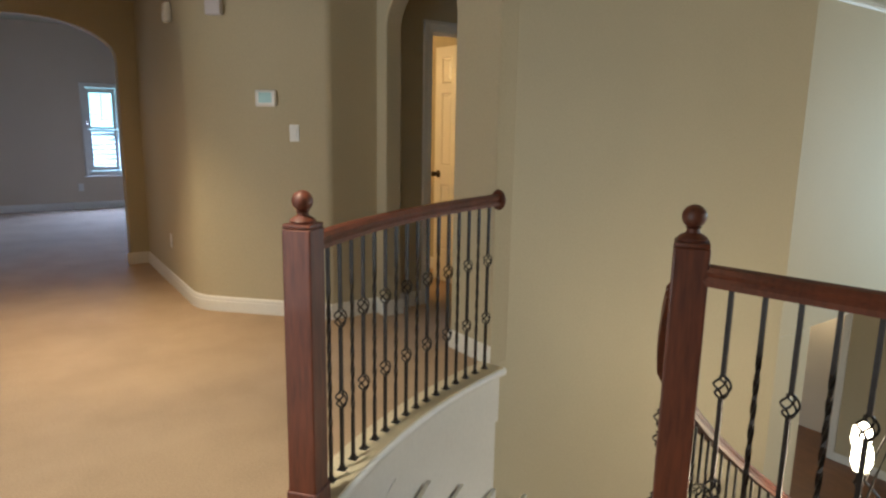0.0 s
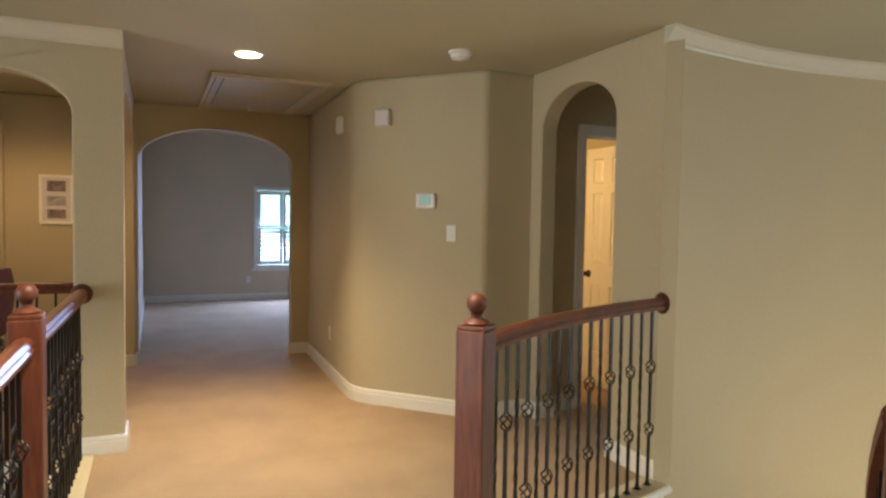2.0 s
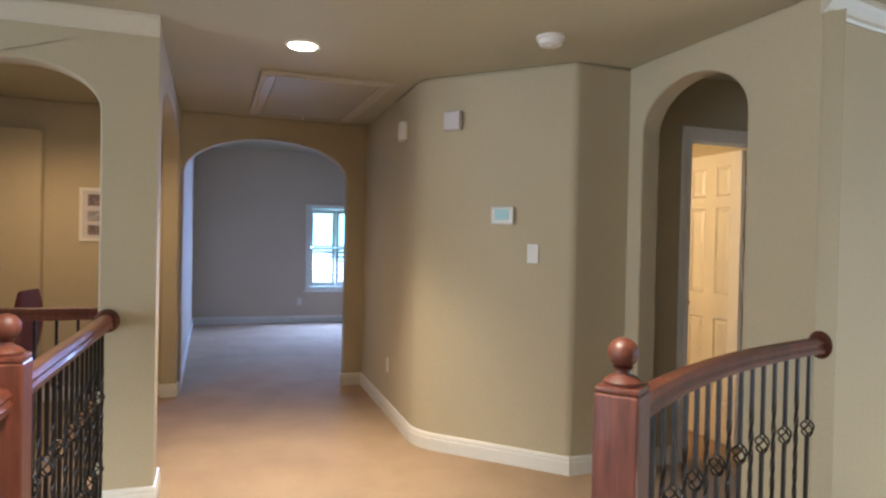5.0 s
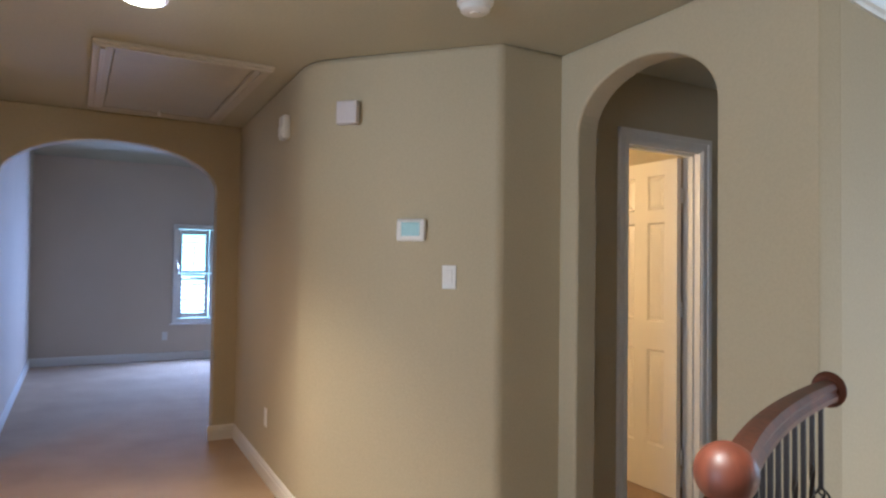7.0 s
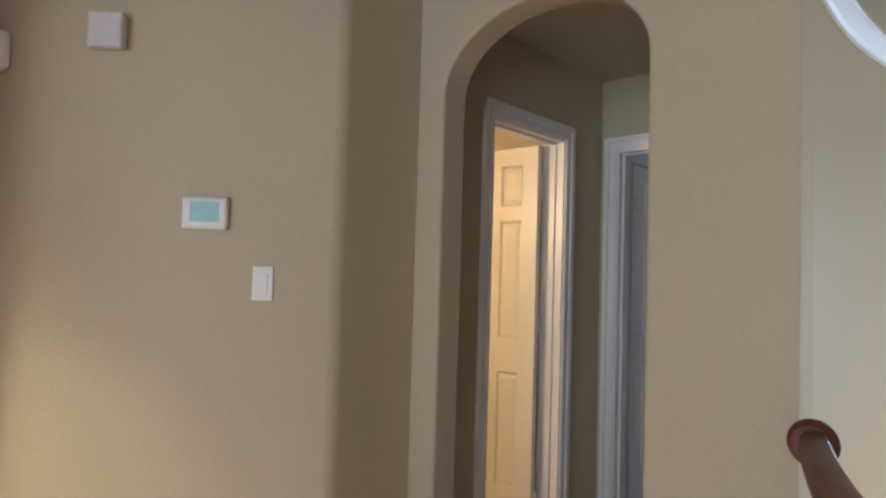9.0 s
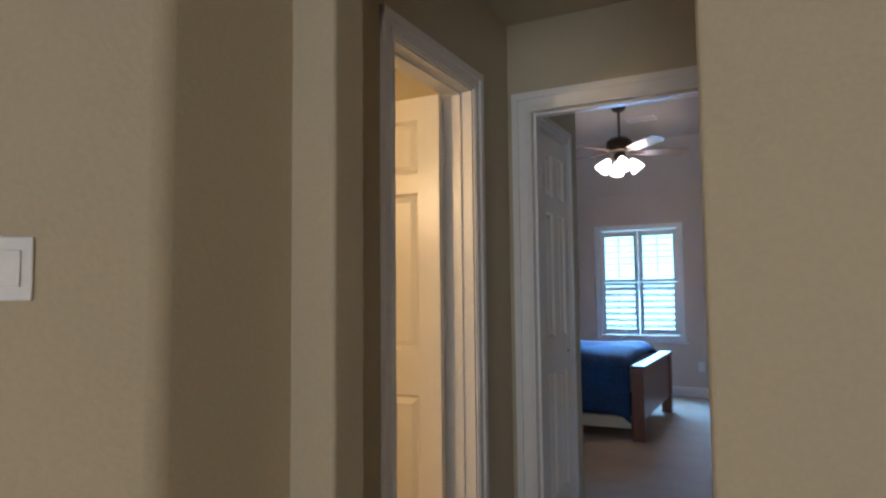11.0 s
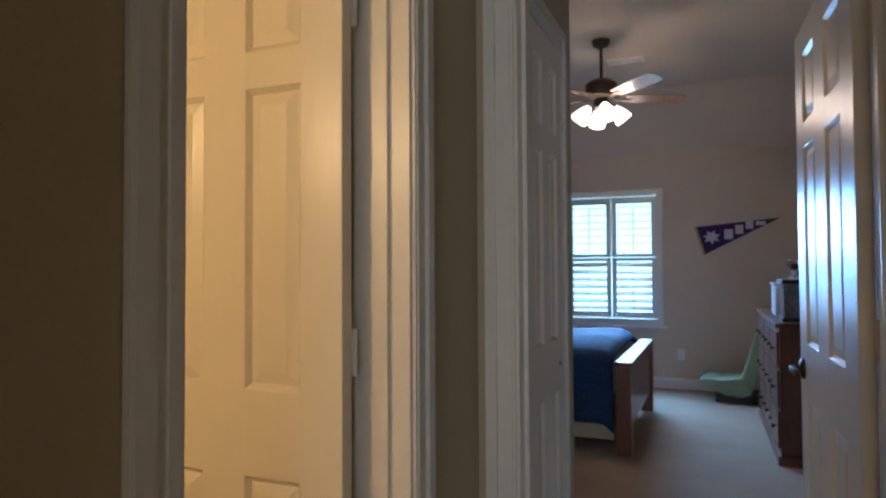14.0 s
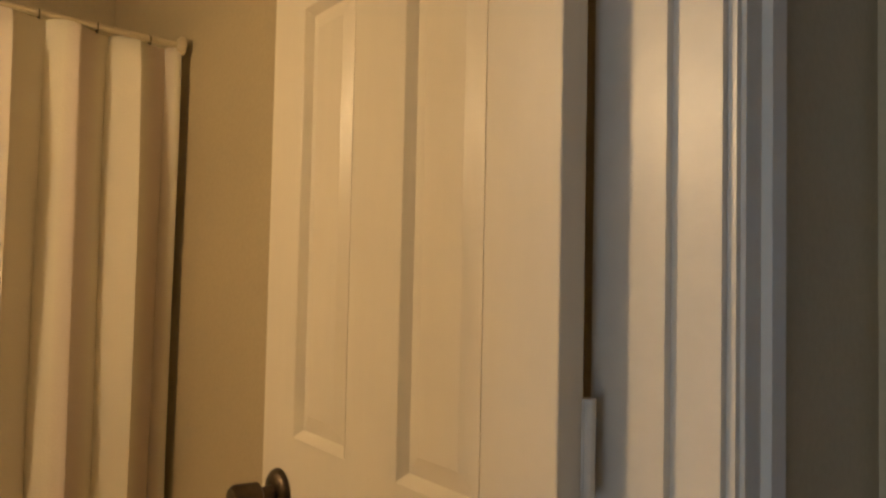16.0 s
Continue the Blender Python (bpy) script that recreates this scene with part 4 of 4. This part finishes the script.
top = thing("shower_curtain", "cream shower curtain with soft mauve stripes hanging in folds", "shower curtain", (-5.54, 3.68, -0.06))
bm = bmesh.new()
cols = []
for i in range(161):
    u = i / 160
    y = -0.85 + 1.72 * u
    ph = u * math.pi * 2 * 11
    col = []
    for k, z in enumerate((1.995, 1.90, 1.6, 1.2, 0.8, 0.4, 0.12)):
        amp = 0.018 + 0.020 * min(1, k / 2)
        col.append(bm.verts.new((amp * math.sin(ph) + 0.012 * math.sin(ph * 0.37 + k), y + 0.010 * math.sin(ph * 2), z - (0.012 * abs(math.sin(ph / 2)) if k == 0 else 0))))
    cols.append(col)
for a, b in zip(cols, cols[1:]):
    for k in range(len(a) - 1):
        bm.faces.new((a[k], b[k], b[k + 1], a[k + 1]))
ob = part("cloth", bm, CURTAIN, top, smooth=True)
mod = ob.modifiers.new("thick", "SOLIDIFY")
mod.thickness = 0.003
for k in range(12):
    y = -0.83 + 1.68 * (k + 0.5) / 12
    bm = bmesh.new()
    path = [(0.0 + 0.013 * math.cos(a), y, 1.995 + 0.014 * math.sin(a)) for a in [math.pi * 2 * q / 12 for q in range(13)]]
    for p0, p1 in zip(path, path[1:]):
        add_box(bm, -0.0015, 0.0015, -0.0015, 0.0015, 0, (Vector(p1) - Vector(p0)).length, 0, Matrix.Translation(p0) @ (Vector(p1) - Vector(p0)).to_track_quat("Z", "Y").to_matrix().to_4x4())
    part("ring", bm, BRONZE, top)
top = thing("curtain_rod", "slim pale shower curtain rod between two walls", "curtain rod", (-5.54, 3.68, 1.94))
bm = bmesh.new()
add_lathe(bm, [(0.009, -1.11), (0.009, 0.875)], n=14, m=pose(0, 0, 0, -90, 0, 0))
part("rod", bm, CREAM, top, smooth=True)
bm = bmesh.new()
add_lathe(bm, [(0.028, 0), (0.028, 0.008), (0.018, 0.02)], n=16, m=pose(0, 0.877, 0, 90, 0, 0))
part("flange", bm, CREAM, top, smooth=True)
top = thing("bathtub", "white bathtub behind the shower curtain", "bathtub", (-5.95, 3.6, 0))
bm = box(-0.38, 0.36, -0.98, 0.95, 0, 0.42, 0.02)
part("apron", bm, WHITE, top)
bm = box(-0.385, 0.37, -0.99, -0.90, 0.42, 0.46, 0.015)
add_box(bm, -0.385, 0.37, 0.87, 0.96, 0.42, 0.46, 0.015)
add_box(bm, -0.385, -0.30, -0.90, 0.87, 0.42, 0.46, 0.015)
add_box(bm, 0.28, 0.37, -0.90, 0.87, 0.42, 0.46, 0.015)
part("rim", bm, WHITE, top)


# ---- bedroom ----
def ceiling_fan(at):
    t = thing("ceiling_fan", "bronze ceiling fan with pale wooden blades and four lit glass shades", "ceiling fan", at, 26)
    for nm, prof in (("canopy", [(0.020, -0.065), (0.060, -0.045), (0.070, -0.012), (0.070, -0.001)]), ("downrod", [(0.012, -0.31), (0.012, -0.055)]),
                     ("motor_housing", [(0.060, -0.455), (0.105, -0.440), (0.125, -0.400), (0.120, -0.345), (0.085, -0.315), (0.025, -0.300)]),
                     ("light_hub", [(0.030, -0.540), (0.055, -0.525), (0.060, -0.480), (0.045, -0.452)])):
        bm = bmesh.new()
        add_lathe(bm, prof, n=24)
        part(nm, bm, BRONZE, t, smooth=True)
    blade_mat = material("pale_fan_blade", (0.45, 0.30, 0.20), 0.25, scale=4, fine=40, color2=(0.30, 0.18, 0.11), coat=0.4)
    for k in range(5):
        m = pose(0, 0, -0.455, 0, 0, 72 * k) @ pose(0, 0, 0, -12, 0, 0)
        outline = [(0.18, -0.052), (0.30, -0.064), (0.58, -0.070), (0.635, -0.060), (0.655, -0.03), (0.66, 0.0), (0.655, 0.03), (0.635, 0.060), (0.58, 0.070), (0.30, 0.064), (0.18, 0.052)]
        bm = prism(outline, lambda u, v, d: m @ Vector((u, v, d)), 0.007)
        blade = part("blade", bm, blade_mat, t)
        bm = bmesh.new()
        add_box(bm, 0.095, 0.235, -0.018, 0.018, -0.006, -0.001, 0, m)
        part("blade_arm", bm, BRONZE, blade)
    for k in range(4):
        a = 90 * k - 4
        m = pose(0, 0, 0, 0, 0, a) @ pose(0.100, 0, -0.525, 0, -38, 0)
        bm = bmesh.new()
        add_lathe(bm, [(0.066, -0.125), (0.062, -0.098), (0.048, -0.052), (0.034, -0.018), (0.024, 0.0)], n=20, m=m)
        shade = part("shade", bm, GLOW_BULB, t, "frosted glass shade, lit", smooth=True)
        bm = bmesh.new()
        add_lathe(bm, [(0.022, 0.0), (0.022, 0.018), (0.010, 0.025)], n=14, m=m)
        part("shade_holder", bm, BRONZE, shade)
    return t


ceiling_fan((-4.06, 8.37, 3.03))
lamp("fan_light", "POINT", (-4.06, 8.37, 2.36), (0, 0, 0), 15, (1.0, 0.74, 0.55), soft=0.10)

top = thing("bed", "dark wooden bed with a navy quilted bedspread", "bed", (-3.825, 8.63, 0))
part("footboard", box(-0.045, 0.0, -0.74, 0.70, 0.16, 0.60, 0.006), PINE, top)
part("foot_rail", box(-0.085, 0.035, -0.80, 0.76, 0.60, 0.63, 0.008), PINE, top)
for y in (-0.77, 0.73):
    part("bed_post", box(-0.075, 0.025, y - 0.045, y + 0.045, 0.0, 0.60, 0.006), PINE, top)
for y in (-0.72, 0.68):
    part("side_rail", box(-1.98, -0.07, y - 0.015, y + 0.015, 0.20, 0.40, 0.004), PINE, top)
part("headboard", box(-2.06, -2.0, -0.78, 0.74, 0.0, 1.15, 0.01), PINE, top)
part("mattress", box(-1.98, -0.09, -0.69, 0.65, 0.36, 0.62, 0.05), WHITE, top)
part("low_drawer", box(-1.6, -0.10, -0.745, -0.738, 0.09, 0.19, 0.003), CREAM, top)
bm = bmesh.new()
grid = []
for i in range(31):
    row = []
    for j in range(41):
        u, v = i / 30, j / 40
        x = -1.98 + 1.88 * u
        s = (v - 0.5) * 2
        yy = max(-1, min(1, s * 1.75))
        drop = max(0.0, abs(s) * 1.75 - 1.0)
        y = -0.02 + 0.735 * yy + math.copysign(0.02 * math.sin(x * 17) * min(1, drop * 3), s)
        z = 0.745 - 0.07 * abs(yy) ** 6 - drop * 0.62 + 0.012 * math.sin(x * 9 + 1) * math.sin(yy * 6) - 0.07 * max(0, (u - 0.93) / 0.07) ** 2
        row.append(bm.verts.new((x, y, z)))
    grid.append(row)
for a, b in zip(grid, grid[1:]):
    for j in range(40):
        bm.faces.new((a[j], a[j + 1], b[j + 1], b[j]))
ob = part("bedspread", bm, NAVY, top, "navy quilted bedspread", smooth=True)
mod = ob.modifiers.new("thick", "SOLIDIFY")
mod.thickness = 0.02

top = thing("dresser", "red-brown wooden chest of drawers against the bedroom wall", "dresser", (-2.893, 8.00, 0), 1.2)
part("body", box(0.0, 0.355, 0.0, 1.55, 0.06, 0.88, 0.004), PINE, top)
part("plinth", box(-0.02, 0.355, -0.02, 1.57, 0.0, 0.06, 0.008), PINE, top)
part("top", box(-0.025, 0.355, -0.025, 1.575, 0.88, 0.91, 0.008), PINE, top)
for r, (za, zb) in enumerate(((0.10, 0.34), (0.36, 0.60), (0.62, 0.85))):
    for c in range(3):
        ya = 0.03 + c * 0.505
        d = part("drawer", box(-0.014, -0.001, ya, ya + 0.48, za, zb, 0.004), PINE, top)
        for ky in (0.12, 0.36):
            bm = bmesh.new()
            add_lathe(bm, [(0.006, 0), (0.006, 0.012), (0.016, 0.018), (0.013, 0.027)], n=12, m=pose(-0.014, ya + ky, (za + zb) / 2, 0, -90, 0))
            part("drawer_knob", bm, BRONZE, d, smooth=True)

AQUA = material("tank_side", (0.30, 0.32, 0.34), 0.15, vary=0.2, scale=12, fine=60)
top = thing("glass_tank", "small glass tank with a black base and lid on the dresser", "tank", (-2.765, 8.30, 0.91))
part("tank_base", box(-0.10, 0.14, -0.19, 0.19, 0.0, 0.025, 0.004), BLACK, top)
part("tank_body", box(-0.09, 0.13, -0.18, 0.18, 0.025, 0.25, 0.004), AQUA, top)
part("tank_lid", box(-0.10, 0.14, -0.19, 0.19, 0.25, 0.275, 0.004), BLACK, top)
top = thing("storage_box", "pale grey plastic box on the dresser", "box", (-2.77, 8.80, 0.91))
part("tub", box(-0.10, 0.13, -0.20, 0.20, 0.0, 0.22, 0.012), GREY_PLASTIC, top)
part("lid", box(-0.11, 0.14, -0.21, 0.21, 0.22, 0.24, 0.006), GREY_PLASTIC, top)
top = thing("trophy", "small shiny metal trophy on the glass tank", "trophy", (-2.78, 8.26, 1.185))
bm = bmesh.new()
add_lathe(bm, [(0.045, 0), (0.045, 0.02), (0.012, 0.035), (0.012, 0.06), (0.04, 0.09), (0.05, 0.13), (0.047, 0.135)], n=18)
part("cup", bm, material("shiny_metal", (0.6, 0.6, 0.62), 0.2, metal=1.0), top, smooth=True)

top = thing("wall_bracket", "black metal wall bracket with a small blue sign on it", "wall bracket", (-2.50, 8.30, 1.50))
part("bracket", box(-0.16, -0.002, -0.012, 0.012, 0.17, 0.20, 0.004), BLACK, top)
part("upright", box(-0.06, -0.002, -0.015, 0.015, -0.05, 0.30, 0.004), BLACK, top)
part("blue_sign", box(-0.20, -0.185, -0.05, 0.05, 0.03, 0.16, 0.003), material("blue_sign_face", (0.06, 0.16, 0.5), 0.3), top)
part("sign_hook", box(-0.196, -0.155, -0.006, 0.006, 0.16, 0.185, 0.002), BLACK, top)

top = thing("floor_chair", "pale green padded floor chair by the dresser", "floor chair", (-3.12, 10.16, 0), -4)
seat_outline = [(-0.29, 0.17), (-0.30, 0.205), (-0.26, 0.225), (-0.10, 0.215), (0.02, 0.235), (0.10, 0.245), (0.16, 0.10), (0.08, 0.06), (-0.08, 0.07)]
bm = prism(seat_outline, lambda u, v, d: (u, -0.25 + d, v), 0.50)
ob = part("seat_pad", bm, GREEN, top)
mod = ob.modifiers.new("soft", "BEVEL")
mod.width, mod.segments = 0.02, 3
back_outline = [(0.06, 0.22), (0.13, 0.10), (0.19, 0.16), (0.245, 0.40), (0.275, 0.62), (0.245, 0.665), (0.185, 0.65), (0.125, 0.42)]
ob = part("back_pad", prism(back_outline, lambda u, v, d: (u, -0.23 + d, v), 0.46), GREEN, top)
mod = ob.modifiers.new("soft", "BEVEL")
mod.width, mod.segments = 0.02, 3
part("frame", box(-0.16, 0.20, -0.21, 0.21, 0.0, 0.075, 0.012), BLACK, top)

decora_plate((-2.95, 10.25, LOW + 0.35), 0, "white wall outlet low on the foyer wall", "wall_outlet")

# pennant
top = thing("pennant", "purple felt pennant with white lettering on the bedroom wall", "pennant", (-3.475, 10.52, 1.68))
tri = [(0.0, 0.0), (0.085, -0.29), (0.80, 0.075)]
part("felt", prism(tri, lambda u, v, d: (u, -0.004 - d, v), 0.003), PURPLE, top)
part("edge_strip", prism([(0.0, 0.0), (0.085, -0.29), (0.105, -0.282), (0.022, 0.002)], lambda u, v, d: (u, -0.0075 - d, v), 0.002), material("yellow_felt", (0.45, 0.28, 0.10), 0.9), top)
star = []
for i in range(14):
    r = 0.075 if i % 2 == 0 else 0.040
    star.append((0.165 + r * 1.15 * math.cos(math.pi * 2 * i / 14 + 0.3), -0.105 + r * math.sin(math.pi * 2 * i / 14 + 0.3)))
part("emblem", prism(star, lambda u, v, d: (u, -0.0075 - d, v), 0.002), FELT_WHITE, top)
x = 0.285
for ch, size in (("bar", 0.13), ("bar", 0.12), ("bar", 0.11)):
    v0 = -0.145 + (x - 0.285) * 0.50
    w = size * 0.62
    strokes = [(0, w, 0.015, size - 0.015)]
    bm = bmesh.new()
    for i, (a, b, c, d) in enumerate(strokes):
        add_box(bm, x + a, x + b, -0.0095 - 0.0004 * i, -0.0072, v0 + c, v0 + d, 0, pose(0, 0, 0, 0, 0, 0))
    part("letter", bm, FELT_WHITE, top)
    x += w + 0.022
part("letter", box(x, x + 0.09, -0.0095, -0.0072, 0.005, 0.045), FELT_WHITE, top)

# ---- foyer ----
def chandelier(at):
    t = thing("chandelier", "black iron chandelier with lit candle lamps hanging in the foyer", "chandelier", at)
    bm = bmesh.new()
    add_lathe(bm, [(0.009, 0.25), (0.009, TOP - at[2] - 0.03)], n=8)
    part("chain", bm, IRON, t)
    bm = bmesh.new()
    add_lathe(bm, [(0.02, -0.32), (0.05, -0.28), (0.02, -0.22), (0.018, 0.15), (0.04, 0.2), (0.012, 0.26)], n=12)
    part("stem", bm, IRON, t, smooth=True)
    bm = bmesh.new()
    add_lathe(bm, [(0.06, TOP - at[2] - 0.03), (0.06, TOP - at[2] - 0.001)], n=16)
    part("canopy", bm, IRON, t)
    for k in range(8):
        a = math.pi * 2 * k / 8
        c, s = math.cos(a), math.sin(a)
        bm = bmesh.new()
        add_sweep(bm, [(r * c, r * s, z) for r, z in ((0.02, -0.22), (0.12, -0.30), (0.24, -0.28), (0.34, -0.20), (0.40, -0.10), (0.38, -0.04))], circle(0.009, 6))
        add_sweep(bm, [(r * c, r * s, z) for r, z in ((0.02, 0.16), (0.14, 0.20), (0.26, 0.10), (0.30, -0.05), (0.33, -0.20))], circle(0.007, 6))
        add_lathe(bm, [(0.035, 0), (0.04, 0.012)], at=(0.38 * c, 0.38 * s, -0.04), n=12)
        arm = part("arm", bm, IRON, t, smooth=True)
        bm = bmesh.new()
        add_lathe(bm, [(0.034, 0.015), (0.052, 0.06), (0.050, 0.12), (0.038, 0.16), (0.03, 0.165)], at=(0.38 * c, 0.38 * s, -0.04), n=14)
        part("lamp_glass", bm, GLOW_WARM, arm, "lit amber lamp glass", smooth=True)
    return t


CHX, CHY, CHZ = -0.72, 5.0, -0.38
chandelier((CHX, CHY, CHZ))
lamp("chandelier_light", "POINT", (CHX, CHY, CHZ - 0.5), (0, 0, 0), 60, (1.0, 0.78, 0.52), soft=0.25)
lamp("passage_light", "POINT", (-3.9, 10.5, -0.8), (0, 0, 0), 25, (1.0, 0.8, 0.5), soft=0.1)
